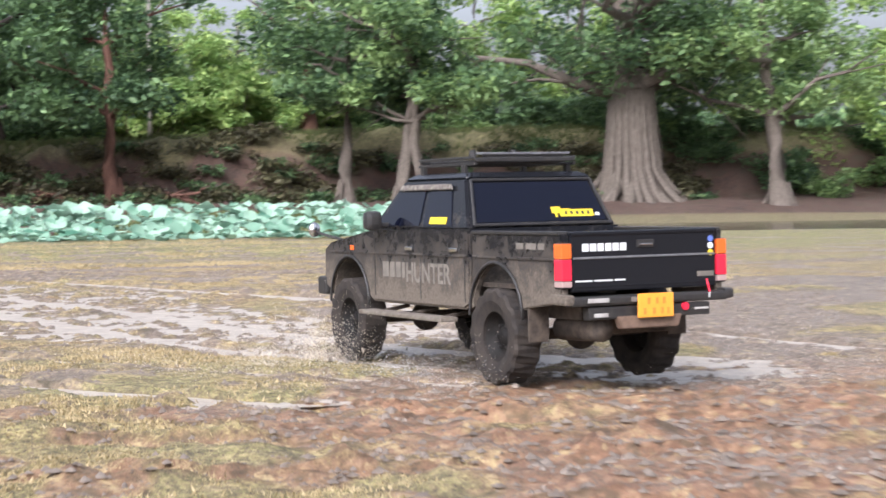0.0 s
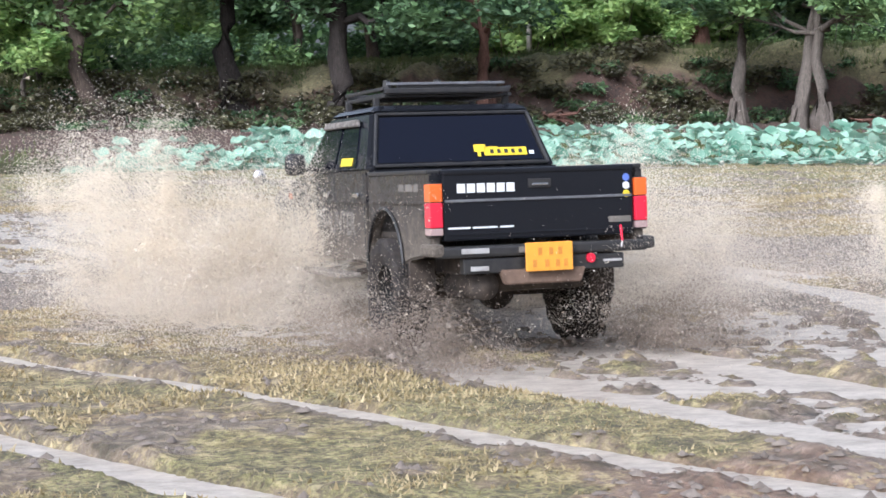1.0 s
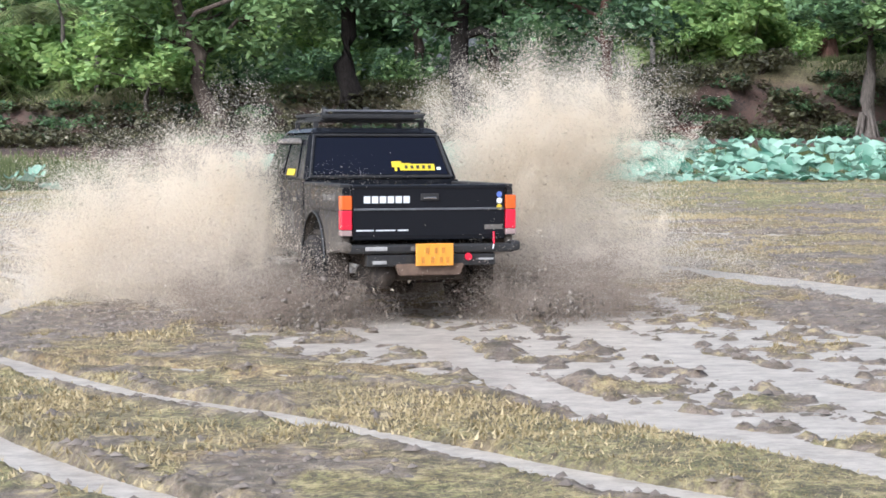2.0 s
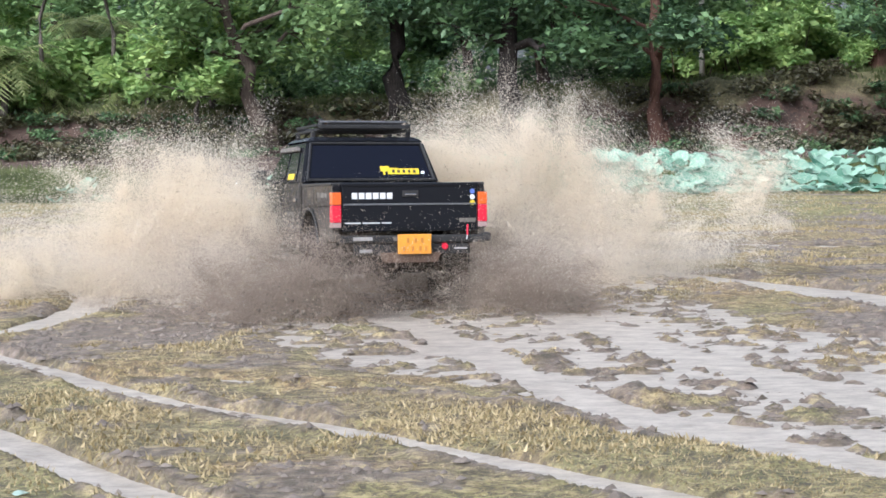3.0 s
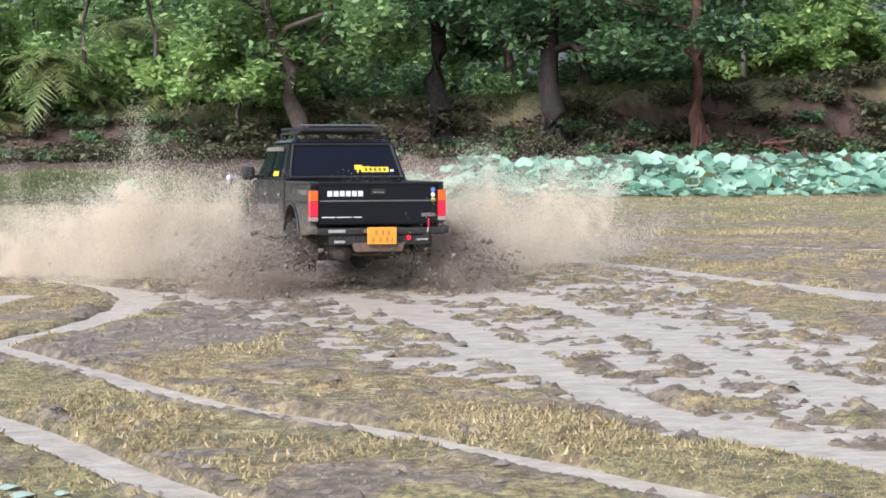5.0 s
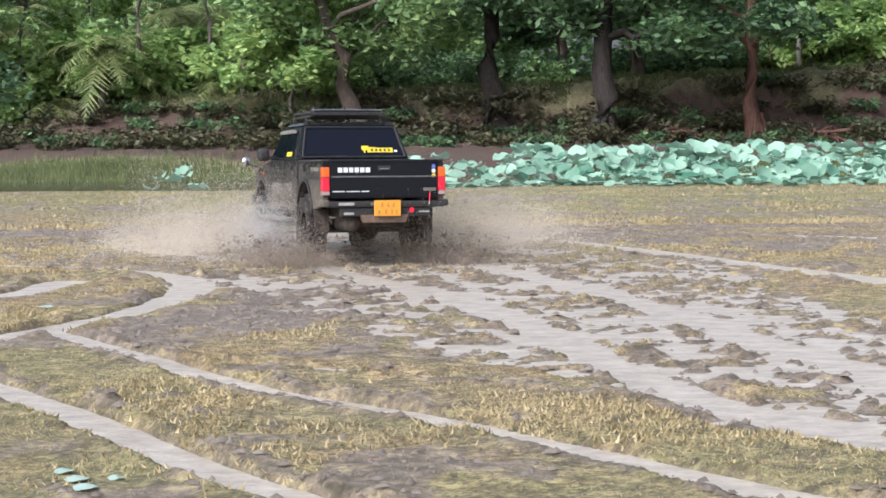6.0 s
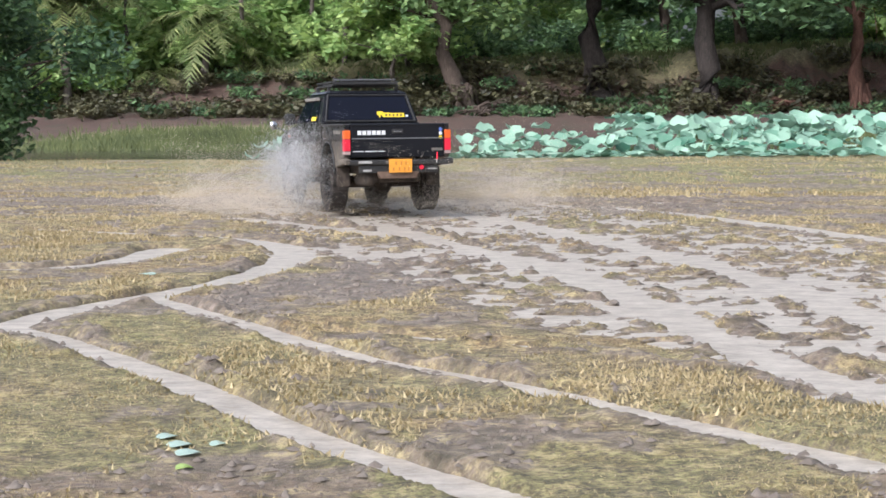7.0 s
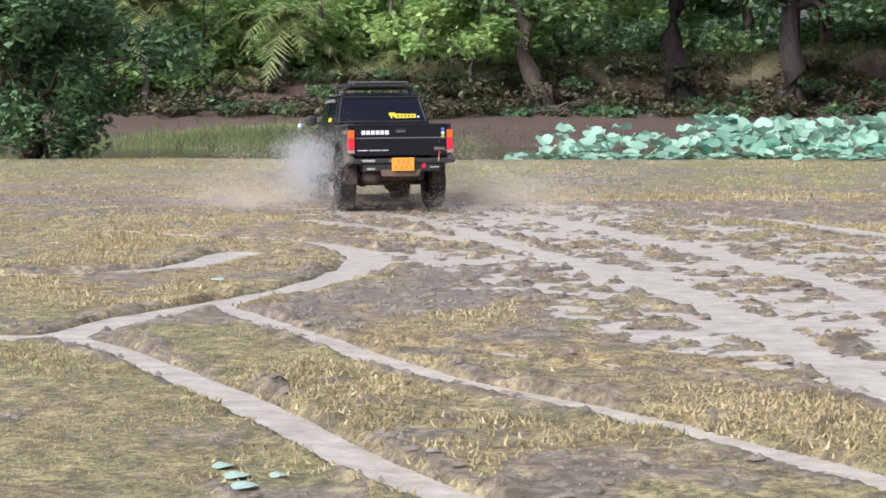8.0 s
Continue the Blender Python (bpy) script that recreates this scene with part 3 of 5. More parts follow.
def limb_path(rng, a, b, n=5, wander=0.12):
    a, b = Vector(a), Vector(b)
    length = (b - a).length
    pts = []
    for k in range(n + 1):
        t = k / n
        q = a.lerp(b, t)
        if 0 < k < n:
            q += Vector((rng.normal(), rng.normal(), 0.5 * rng.normal())) * wander * length * 0.22
        pts.append(q)
    return pts


def sweep(bm, pts, r0, r1, seg=7, flare=0.0, rng=None):
    rings = []
    for k, p in enumerate(pts):
        t = k / (len(pts) - 1)
        r = r0 + (r1 - r0) * t + flare * r0 * max(0, 1 - t * 5) ** 2
        d = (pts[min(k + 1, len(pts) - 1)] - pts[max(k - 1, 0)]).normalized()
        q = d.to_track_quat("Z", "Y").to_matrix()
        ring = []
        for s in range(seg):
            a = 6.2832 * s / seg
            rr = r * (1 + (0.22 * rng.normal() if rng is not None and seg > 6 and t < 0.25 else 0.05 * math.sin(3 * a + k)))
            ring.append(bm.verts.new(p + q @ Vector((math.cos(a) * rr, math.sin(a) * rr, 0))))
        rings.append(ring)
    for ra, rb in zip(rings, rings[1:]):
        for s in range(seg):
            bm.faces.new((ra[s], ra[(s + 1) % seg], rb[(s + 1) % seg], rb[s]))
    bm.faces.new(rings[-1])


def tree(name, seed, height, r, lean=(0, 0), clear=3.0, spread=4.0, leaves=2600, leaf=0.17, mat=None, barkm=None, roots=0, limbs=7, droop=0.6):
    """A broadleaf tree at the origin: trunk with flare, limbs, twigs and a crown of leaf clumps."""
    rng = np.random.default_rng(seed)
    root = new(name)
    bm = bmesh.new()
    top = (lean[0] * height, lean[1] * height, height * 0.8)
    trunk = limb_path(rng, (0, 0, -0.5), top, 9, 0.045)
    sweep(bm, trunk, r, r * 0.3, 10, 0.9, rng)
    for k in range(roots):
        a = 6.2832 * k / roots + rng.random()
        far = r * (1.5 + 1.0 * rng.random())
        sweep(bm, [Vector((math.cos(a) * r * 0.6, math.sin(a) * r * 0.6, 0.9 + 0.6 * rng.random())), Vector((math.cos(a) * far * 0.6, math.sin(a) * far * 0.6, 0.25)),
                   Vector((math.cos(a) * far, math.sin(a) * far, -0.5))], r * 0.32, r * 0.14, 6)
    centres, radii = [], []
    for k in range(limbs):
        t = 0.32 + 0.6 * (k + rng.random()) / limbs
        base = trunk[min(9, int(t * 9))]
        if base.z < clear * 0.75:
            base = trunk[min(9, int(math.ceil(clear * 0.75 / (height * 0.8) * 9)))]
        a = 2.4 * k + rng.random()
        length = spread * (0.55 + 0.5 * rng.random()) * (1.1 - 0.4 * t)
        tip = base + Vector((math.cos(a) * length, math.sin(a) * length, length * (0.15 + 0.5 * rng.random())))
        path = limb_path(rng, base, tip, 4, 0.35)
        sweep(bm, path, r * 0.34, r * 0.08, 6)
        for j in range(3):
            c = path[2 + (j % 3)] + Vector(rng.normal(0, 0.22 * spread, 3))
            sweep(bm, [path[2], (path[2] + c) / 2 + Vector((0, 0, 0.2)), c], r * 0.09, r * 0.03, 4)
            c.z = max(c.z, clear)
            centres.append(c)
            radii.append(spread * (0.20 + 0.16 * rng.random()))
    for k in range(3):
        c = trunk[-1] + Vector(rng.normal(0, 0.3 * spread, 3))
        c.z = max(c.z, clear + 1)
        centres.append(c)
        radii.append(spread * (0.25 + 0.15 * rng.random()))
    part("trunk", bm, barkm or M_BARK, root, smooth=True)
    v, f = leaf_cloud(rng, centres, radii, int(leaves * 1.7), leaf * 1.25, droop)
    crown = new("crown", array_mesh("crown", v, f, [mat or M_LEAF_DARK]))
    crown.parent = root
    return root


def palm(name, seed, height, r, fronds=16, length=3.2, bend=(0.3, 0)):
    rng = np.random.default_rng(seed)
    root = new(name)
    bm = bmesh.new()
    pts = [Vector((bend[0] * (k / 8) ** 2, bend[1] * (k / 8) ** 2, -0.4 + (height + 0.4) * k / 8)) for k in range(9)]
    sweep(bm, pts, r, r * 0.7, 9, 0.5)
    part("trunk", bm, M_BARK_PALE, root, smooth=True)
    tip = pts[-1]
    for k in range(fronds):
        a = 2.399 * k
        up = 1.1 - 1.7 * k / fronds
        L = length * (0.8 + 0.35 * rng.random())
        v, f = [], []
        prev = None
        for s in range(25):
            t = s / 24
            p = tip + Vector((math.cos(a) * L * t * (1 - 0.25 * t * max(0, -up)), math.sin(a) * L * t * (1 - 0.25 * t * max(0, -up)), L * (up * t * 0.75 - 0.75 * t * t)))
            if prev is not None:
                d = (p - prev).normalized()
                sd = d.cross(Vector((0, 0, 1))).normalized()
                w = L * 0.30 * math.sin(math.pi * min(1, 0.12 + t * 0.93)) + 0.05
                for q in (-1, 1):
                    e = p + sd * q * w + d * w * 0.45 + Vector((0, 0, -0.5 * w * rng.random() - 0.1 * w))
                    i = len(v)
                    v += [tuple(prev), tuple(prev.lerp(p, 0.75)), tuple(e)]
                    f.append((i, i + 1, i + 2))
            prev = p
        ob = new("frond", array_mesh("frond", v, f, [M_PALM]))
        ob.parent = root
    return root


def bush(name, seed, w, h, leaves, leaf, mat):
    rng = np.random.default_rng(seed)
    c = [(rng.normal(0, w * 0.35), rng.normal(0, w * 0.25), h * (0.15 + 0.7 * rng.random())) for _ in range(9)]
    root = new(name)
    for q in c[:4]:
        bm = bmesh.new()
        sweep(bm, [Vector((q[0] * 0.2, q[1] * 0.2, -0.3)), Vector((q[0] * 0.6, q[1] * 0.6, q[2] * 0.5)), Vector(q)], 0.05, 0.015, 4)
        part("stem", bm, M_BARK, root)
    v, f = leaf_cloud(rng, c, [w * 0.32] * 9, leaves, leaf, 0.3)
    v[:, 2] = np.maximum(v[:, 2], -0.1)
    ob = new("foliage", array_mesh("foliage", v, f, [mat]))
    ob.parent = root
    return root


def stand(ob, az, d, turn=0.0, sink=0.1, dz=None):
    x, y = at(az, d)
    ob.matrix_basis = pose(x, y, (ground_z(x, y) if dz is None else dz) - sink, 0, 0, turn)
    return ob


def trees():
    # trees on the face and foot of the bank
    tagged(stand(tree("bank_tree", 1, 13, 0.42, (-0.02, 0), 5.6, 5.5, 4200, 0.16, M_LEAF_DARK, M_BARK_RED, 7), -7.4, 83), "slim reddish-brown tree with bare roots on the bank", "tree")
    tagged(stand(tree("bank_tree", 2, 15, 0.50, (0.0, 0), 5.8, 6, 4600, 0.16, M_LEAF_DARK, M_BARK_DARK, 6), 0.75, 84.5), "tall dark tree with a flared trunk on the bank", "tree")
    tagged(stand(tree("bank_tree", 3, 12, 0.42, (-0.24, 0), 4.4, 5.5, 4200, 0.16, M_LEAF_MID, M_BARK, 5), 4.75, 82), "leaning pale-barked tree with exposed roots on the bank", "tree")
    tagged(stand(tree("bank_tree", 4, 14, 0.62, (0.0, 0), 5.2, 6, 5200, 0.16, M_LEAF_DARK, M_BARK_DARK, 9), -2.7, 82), "thick dark tree wrapped in hanging roots", "tree")
    tagged(stand(tree("bank_tree", 5, 7, 0.15, (0.06, 0), 2.9, 3.8, 3200, 0.16, M_LEAF_BRIGHT, M_BARK_PALE, 0, 9), 7.2, 84), "thin young tree with bright leaves at the bank's edge", "tree")
    tagged(stand(tree("bank_tree", 6, 12, 0.36, (0.03, 0), 6.0, 5, 3400, 0.16, M_LEAF_DARK, M_BARK_PALE, 6), -15.3, 84), "pale trunk standing on the red bank", "tree")
    tagged(stand(tree("bank_tree", 7, 13, 0.34, (0.10, 0), 6.0, 5, 3400, 0.16, M_LEAF_DARK, M_BARK_PALE, 7), -17.2, 82), "pale forked tree with white roots", "tree")
    tagged(stand(tree("bank_tree", 8, 13, 0.34, (-0.07, 0), 6.0, 5, 3400, 0.16, M_LEAF_MID, M_BARK_PALE, 7), -18.0, 82), "pale forked tree with white roots", "tree")
    fig = tree("fig_tree", 9, 17, 1.5, (-0.02, 0), 6.5, 9, 8000, 0.17, M_LEAF_DARK, M_BARK_PALE, 12, 12)
    bm = bmesh.new()
    rng = np.random.default_rng(8)
    for k in range(22):
        a, q = 6.2832 * (k + 0.5 * rng.random()) / 22, 1.5 + 0.9 * rng.random()
        sweep(bm, [Vector((math.cos(a + e) * d, math.sin(a + e) * d, z)) for d, z, e in ((q * 1.5, -0.4, 0.1), (q * 1.05, 0.5, 0.05), (1.45, 1.6, 0), (1.25, 3.6, -0.05), (1.0, 7.0, 0))], 0.22, 0.20, 6)
    part("root_skirt", bm, M_BARK_PALE, fig, smooth=True)
    tagged(stand(fig, -25.2, 90), "huge old fig tree with a skirt of aerial roots", "tree")
    tagged(stand(tree("bank_tree", 10, 14, 0.55, (-0.08, 0), 6, 6, 4200, 0.16, M_LEAF_MID, M_BARK_PALE, 8), -30.2, 90), "pale tree with a broad crown by the field", "tree")
    tagged(stand(tree("bank_tree", 11, 9, 0.16, (0.02, 0), 6.3, 3.0, 1800, 0.15, M_LEAF_MID, M_BARK_PALE, 0), 17.4, 88), "thin pale tree on top of the bank", "tree")
    tagged(stand(tree("bank_tree", 12, 9, 0.17, (0.06, 0), 6.3, 3.2, 1800, 0.15, M_LEAF_MID, M_BARK_PALE, 0), 19.2, 88), "thin pale tree on top of the bank", "tree")
    slim = tree("slim_tree", 14, 11, 0.15, (0.03, 0), 7.4, 3.2, 1500, 0.15, M_LEAF_MID, M_BARK_PALE, 0)
    tagged(stand(slim, 18.4, 87.5), "slim pale-trunked tree on the brow of the bank", "tree", "slim trees on the brow")
    for k, (az, d) in enumerate(((19.2, 88), (15.4, 88.5), (11.9, 87.5), (9.4, 88), (8.6, 87), (7.9, 88.5), (6.7, 87))):
        x, y = at(az, d)
        copy_thing(slim, pose(x, y, ground_z(x, y) - 0.1, 4 * math.sin(k), 6 * math.cos(2 * k), 70 * k))
    # low spreading tree at the pond's edge
    near = tree("pond_tree", 13, 7.5, 0.30, (-0.06, 0), 1.3, 3.6, 12000, 0.10, M_LEAF_DARK, M_BARK, 5, 18, 1.0)
    tagged(stand(near, 20.6, 54), "low dark spreading tree over the pond's edge", "tree")
    # palms on the bank
    for k, (az, d, h, b) in enumerate(((13.0, 87.4, 3.1, 0.35), (15.8, 95, 4.6, -0.5), (10.6, 92, 4.4, 0.6), (9.0, 94, 4.0, -0.3), (17.2, 87.6, 5.6, 0.2))):
        tagged(stand(palm("coconut_palm", 20 + k, h, 0.21, 17, 3.3, (b, 0)), az, d, 40 * k), "coconut palm with drooping yellow-green fronds", "palm", "palms behind the bank")
    for k, (az, d) in enumerate(((9.6, 88), (14.6, 88.5), (11.4, 88))):
        tagged(stand(palm("young_palm", 30 + k, 0.5, 0.22, 12, 2.4, (0.1, 0)), az, d, 70 * k), "young palm with arching fronds near the ground", "palm", "palms behind the bank")
    # forest behind the bank: built once in four kinds, then repeated
    kinds = [tree("forest_tree", 40, 15, 0.30, (0.02, 0), 3.5, 6, 4200, 0.20, M_LEAF_DARK, M_BARK, 0, 9), tree("forest_tree", 41, 13, 0.26, (-0.05, 0), 2.6, 5.5, 4200, 0.20, M_LEAF_MID, M_BARK, 0, 9),
             tree("forest_tree", 42, 16, 0.36, (0.05, 0), 4.2, 7, 4600, 0.20, M_LEAF_DARK, M_BARK_RED, 0, 10), tree("forest_tree", 43, 11, 0.22, (0.0, 0), 2.0, 5, 4000, 0.18, M_LEAF_BRIGHT, M_BARK_PALE, 0, 9)]
    rng = np.random.default_rng(77)
    labels = ["tall dark-leaved forest tree behind the bank", "bushy green forest tree behind the bank", "high dark forest tree with red-brown bark", "low leafy tree at the forest's edge"]
    az, k = 24.0, 0
    first = [True] * 4
    while az > -44:
        i = int(rng.integers(0, 4))
        if az > 7.5:
            d = 108 + 10 * rng.random()
            i = 1 if i == 0 else 3 if i == 2 else i
        elif az < -15:
            d = 96 + 14 * rng.random()
            i = 1 if i == 0 else 3 if i == 2 else i
        elif -12.8 < az < -8.2:
            d = 116 + 8 * rng.random()
            i = 3
        else:
            d = 93 + 14 * rng.random()
        x, y = at(az, d)
        m = pose(x, y, ground_z(x, y) - 0.1, 0, 0, 360 * rng.random())
        if first[i]:
            kinds[i].matrix_basis = m
            tagged(kinds[i], labels[i], "tree", "forest trees behind the bank")
            first[i] = False
        else:
            copy_thing(kinds[i], m)
        az -= (1.7 if az > -15 else 2.9) + 0.9 * rng.random()
    # undergrowth on top of the bank
    shrubs = [bush("shrub", 50, 2.4, 2.6, 1700, 0.17, M_LEAF_BRIGHT), bush("shrub", 51, 2.2, 2.0, 1100, 0.15, M_LEAF_MID), bush("shrub", 52, 2.8, 2.4, 1200, 0.16, M_LEAF_DARK), bush("shrub", 53, 3.0, 3.6, 1800, 0.24, M_LEAF_BRIGHT)]
    slabels = ["bright green broad-leaved shrub on the bank", "mid-green shrub on the bank", "dark shrub in the shade of the trees", "tall bright shrub with big leaves"]
    first = [True] * 4
    for k in range(90):
        az = 22 - 62 * (k + rng.random()) / 90
        if az > 7.5:
            i, d = int(rng.choice([0, 3, 0, 1])), 92 + 9 * rng.random()
        elif -12.8 < az < -8.2:
            i, d = int(rng.choice([0, 3, 1])), 98 + 9 * rng.random()
        else:
            i, d = int(rng.choice([2, 2, 1])), 95 + 10 * rng.random()
        x, y = at(az, d)
        m = pose(x, y, ground_z(x, y) - 0.05, 0, 0, 360 * rng.random())
        if first[i]:
            shrubs[i].matrix_basis = m
            tagged(shrubs[i], slabels[i], "shrub", "shrubs on the bank")
            first[i] = False
        else:
            copy_thing(shrubs[i], m)
    for k in range(64):
        az = 21 - 13.5 * (k + rng.random()) / 40 if k < 40 else -7.9 - 7.0 * (k - 40 + rng.random()) / 24
        x, y = at(az, 88.2 + 3.5 * rng.random() if k < 40 else 93 + 4 * rng.random())
        copy_thing(shrubs[int(rng.choice([0, 3, 3]))], pose(x, y, ground_z(x, y) - 0.05, 0, 0, 360 * rng.random()))
    # low growth on the face of the bank
    low = [bush("bank_scrub", 60, 1.6, 0.7, 420, 0.13, M_SCRUB), bush("bank_scrub", 61, 1.3, 0.6, 360, 0.13, M_LEAF_DARK), bush("bank_scrub", 62, 2.4, 0.9, 480, 0.14, M_SCRUB)]
    first = [True] * 3
    for k in range(290):
        az = 21 - 52 * (k + rng.random()) / 290
        x, _ = at(az, 84)
        y = float(bank_line(np.array([x]))[0]) + rng.choice([-3.6, -2.6, -1.6, -0.6, 0.4, 1.2]) + rng.normal(0, 0.5)
        i = int(rng.integers(0, 3))
        m = pose(x, y, ground_z(x, y) - 0.1, 0, 0, 360 * rng.random())
        if first[i]:
            low[i].matrix_basis = m
            tagged(low[i], "low tangled scrub on the earth bank", "scrub", "scrub on the bank")
            first[i] = False
        else:
            copy_thing(low[i], m)
    # distant woods close the view
    rng = np.random.default_rng(9)
    n = 2200
    az = radians(30) - radians(82) * rng.random(n)
    d = 128 + 14 * rng.random(n)
    tall = np.where(az < radians(-15), 4.5, 11.0)
    c = np.stack([-d * np.sin(az), d * np.cos(az), 2.5 + tall * rng.random(n) ** 1.3], 1)
    v, f = leaf_cloud(rng, c, np.full(n, 2.2), 60000, 0.5, 0.4)
    tagged(new("far_woods", array_mesh("far_woods", v, f, [M_LEAF_DARK])), "dense dark woods far behind the bank", "woods", kind="stuff")
    # pale driftwood roots and dry red brush lying on the bank
    rng = np.random.default_rng(31)
    for az, d, mat, size, name, label in ((13.75, 83, M_BARK_PALE, 0.8, "dead_root", "bleached dead tree root on the bank"), (4.3, 80, M_BARK, 1.3, "dead_root", "dark twisted root below the leaning tree"), (-9.6, 82, M_BARK_RED, 1.5, "dry_brush", "heap of dry reddish branches on the bank"),
                                          (-5.2, 82, M_BARK_RED, 0.9, "dry_brush", "heap of dry reddish branches on the bank"), (11.5, 83, M_BARK_RED, 1.2, "dry_brush", "heap of dry reddish branches on the bank"), (-19.5, 82, M_BARK_RED, 1.2, "dry_brush", "heap of dry reddish branches on the bank")):
        heap = new(name)
        for k in range(14):
            bm = bmesh.new()
            a = rng.random() * 6.28
            tip = Vector((math.cos(a) * size, math.sin(a) * size * 0.5, size * (-0.25 + 0.9 * rng.random())))
            sweep(bm, limb_path(rng, (0.2 * rng.normal(), 0, 0.3 * size), tip, 4, 0.5), 0.07 * size, 0.02, 5)
            part("branch", bm, mat, heap, "", True)
        tagged(stand(heap, az, d, 0, -0.1), label, "dead wood")
    # utility pole
    pole = new("utility_pole")
    bm = tube(bmesh.new(), (0, 0, -0.5), (0, 0, 9), 0.15, 0.11, 10)
    part("shaft", bm, M_POLE, pole, smooth=True)
    tagged(stand(pole, -8.75, 93), "weathered grey utility pole on the bank", "pole")


trees()


# ---- lotus plants in the pond ----
def lotus():
    rng = np.random.default_rng(12)
    kinds = []
    for k in range(4):
        root = new("lotus_plant")
        R, h = 0.23 + 0.045 * k, 0.42 + 0.24 * k
        bm = bmesh.new()
        tube(bm, (0, 0, -0.35), (0.02, 0.03, h), 0.014, 0.01, 5)
        part("stalk", bm, M_LEAF_MID, root)
        bm = bmesh.new()
        rings = [[bm.verts.new((0.02, 0.03, h))]]
        for q in (0.4, 0.75, 1.0):
            ring = []
            for s in range(14):
                a = 6.2832 * s / 14
                wob = 1 + 0.07 * math.sin(3 * a + k) * q
                ring.append(bm.verts.new((math.cos(a) * R * q * wob, math.sin(a) * R * q * wob, h + 0.10 * q * q * (1 + 0.6 * math.sin(2 * a + k)) + 0.05 * q * math.sin(5 * a + 2 * k))))
            rings.append(ring)
        for s in range(14):
            bm.faces.new((rings[0][0], rings[1][s], rings[1][(s + 1) % 14]))
            for ra, rb in ((rings[1], rings[2]), (rings[2], rings[3])):
                bm.faces.new((ra[s], rb[s], rb[(s + 1) % 14], ra[(s + 1) % 14]))
        part("leaf", bm, M_LOTUS, root, smooth=True)
        tagged(root, "lotus plant with a round blue-green leaf", "lotus", "lotus plants in the pond")
        kinds.append(root)
    first = [True] * 4
    n = 0
    while n < 285:
        az = 5.0 - 27 * rng.random() if rng.random() < 0.94 else 12.0 - 2 * rng.random()
        d = 53.5 + 9.5 * rng.random() ** 1.2
        if az > 9 and (d > 57 or rng.random() < 0.4):
            continue
        if az > 0.5 and az < 6 and d > 57 + 2 * rng.random():
            continue
        i = min(3, max(0, int(rng.normal(0.2 + 0.42 * (d - 54), 0.8))))
        x, y = at(az, d)
        tilt = 30 + 16 * rng.normal() if rng.random() < 0.6 else 8 * rng.normal()
        m = pose(x, y, -0.17 - (0.30 if d < 55.0 else 0.0), tilt, 12 * rng.normal(), 50 * rng.normal())
        if first[i]:
            kinds[i].matrix_basis = m
            first[i] = False
        else:
            copy_thing(kinds[i], m)
        n += 1
    # the rest of the bed, too many to count
    v, f = [], []
    for k in range(700):
        az, d = 4.5 - 27 * rng.random(), 54 + 10 * rng.random()
        if az > 0.5 and d > 57:
            continue
        x, y = at(az, d)
        r, h = 0.17 + 0.14 * rng.random(), -0.05 + (0.35 + 0.75 * rng.random()) * min(1.0, 0.25 + (d - 54) / 8)
        tilt, turn, i = radians(25 + 20 * rng.normal()), rng.normal(0, 0.8), len(v)
        v.append((x, y, h))
        for s in range(11):
            a = 6.2832 * s / 11
            p = Vector((r * math.cos(a), r * math.sin(a), r * (0.22 + 0.12 * math.sin(2 * a + k) + 0.10 * math.sin(5 * a))))
            p = Matrix.Rotation(turn, 3, "Z") @ (Matrix.Rotation(tilt, 3, "X") @ p)
            v.append((x + p.x, y + p.y, h + p.z))
        f += [(i, i + 1 + s, i + 1 + (s + 1) % 11) for s in range(11)]
    tagged(new("lotus_bed", array_mesh("lotus_bed", v, f, [M_LOTUS])), "crowded bed of blue-green lotus leaves in the pond", "water plants", kind="stuff")
    # a few torn leaves lying on the grass
    for az, d, r, mat in ((13.95, 8.72, 0.06, M_LITTER), (14.35, 8.95, 0.05, M_LITTER), (13.7, 8.45, 0.06, M_LITTER), (12.75, 8.73, 0.04, M_LITTER), (13.85, 8.15, 0.04, M_LEAF_BRIGHT), (14.9, 17.6, 0.08, M_LITTER)):
        x, y = at(az, d)
        bm = bmesh.new()
        mid = bm.verts.new((0, 0, 0.008))
        ring = [bm.verts.new((r * (1 + 0.2 * math.sin(3 * a)) * math.cos(a), r * math.sin(a), 0.010 + 0.007 * math.sin(2 * a + d))) for a in [6.2832 * s / 12 for s in range(12)]]
        for s in range(12):
            bm.faces.new((mid, ring[s], ring[(s + 1) % 12]))
        low = bmesh.ops.extrude_face_region(bm, geom=list(bm.faces))
        for q in low["geom"]:
            if isinstance(q, bmesh.types.BMVert):
                q.co.z -= 0.004
        ob = tagged(link_bm("torn_leaf", bm, mat), "torn pale green lotus leaf on the grass", "leaf", "torn leaves on the grass")
        ob.matrix_basis = pose(x, y, ground_z(x, y) + 0.008, 0, 0, 60 * d)
    # small floating leaves along the pond's front
    v, f = [], []
    for k in range(1500):
        az, d = 6.0 - 30 * rng.random(), 50.5 + 6 * rng.random()
        x, y = at(az, d)
        r = 0.10 + 0.12 * rng.random()
        i = len(v)
        tx, ty = 0.25 * rng.normal(), 0.25 * rng.normal()
        z0 = max(-0.15, ground_z(x, y) + 0.02) + 0.05 * rng.random()
        for s in range(8):
            a = 6.2832 * s / 8
            v.append((x + r * math.cos(a), y + r * math.sin(a), z0 + r * 0.4 + r * (tx * math.cos(a) + ty * math.sin(a))))
        f.append(tuple(range(i, i + 8)))
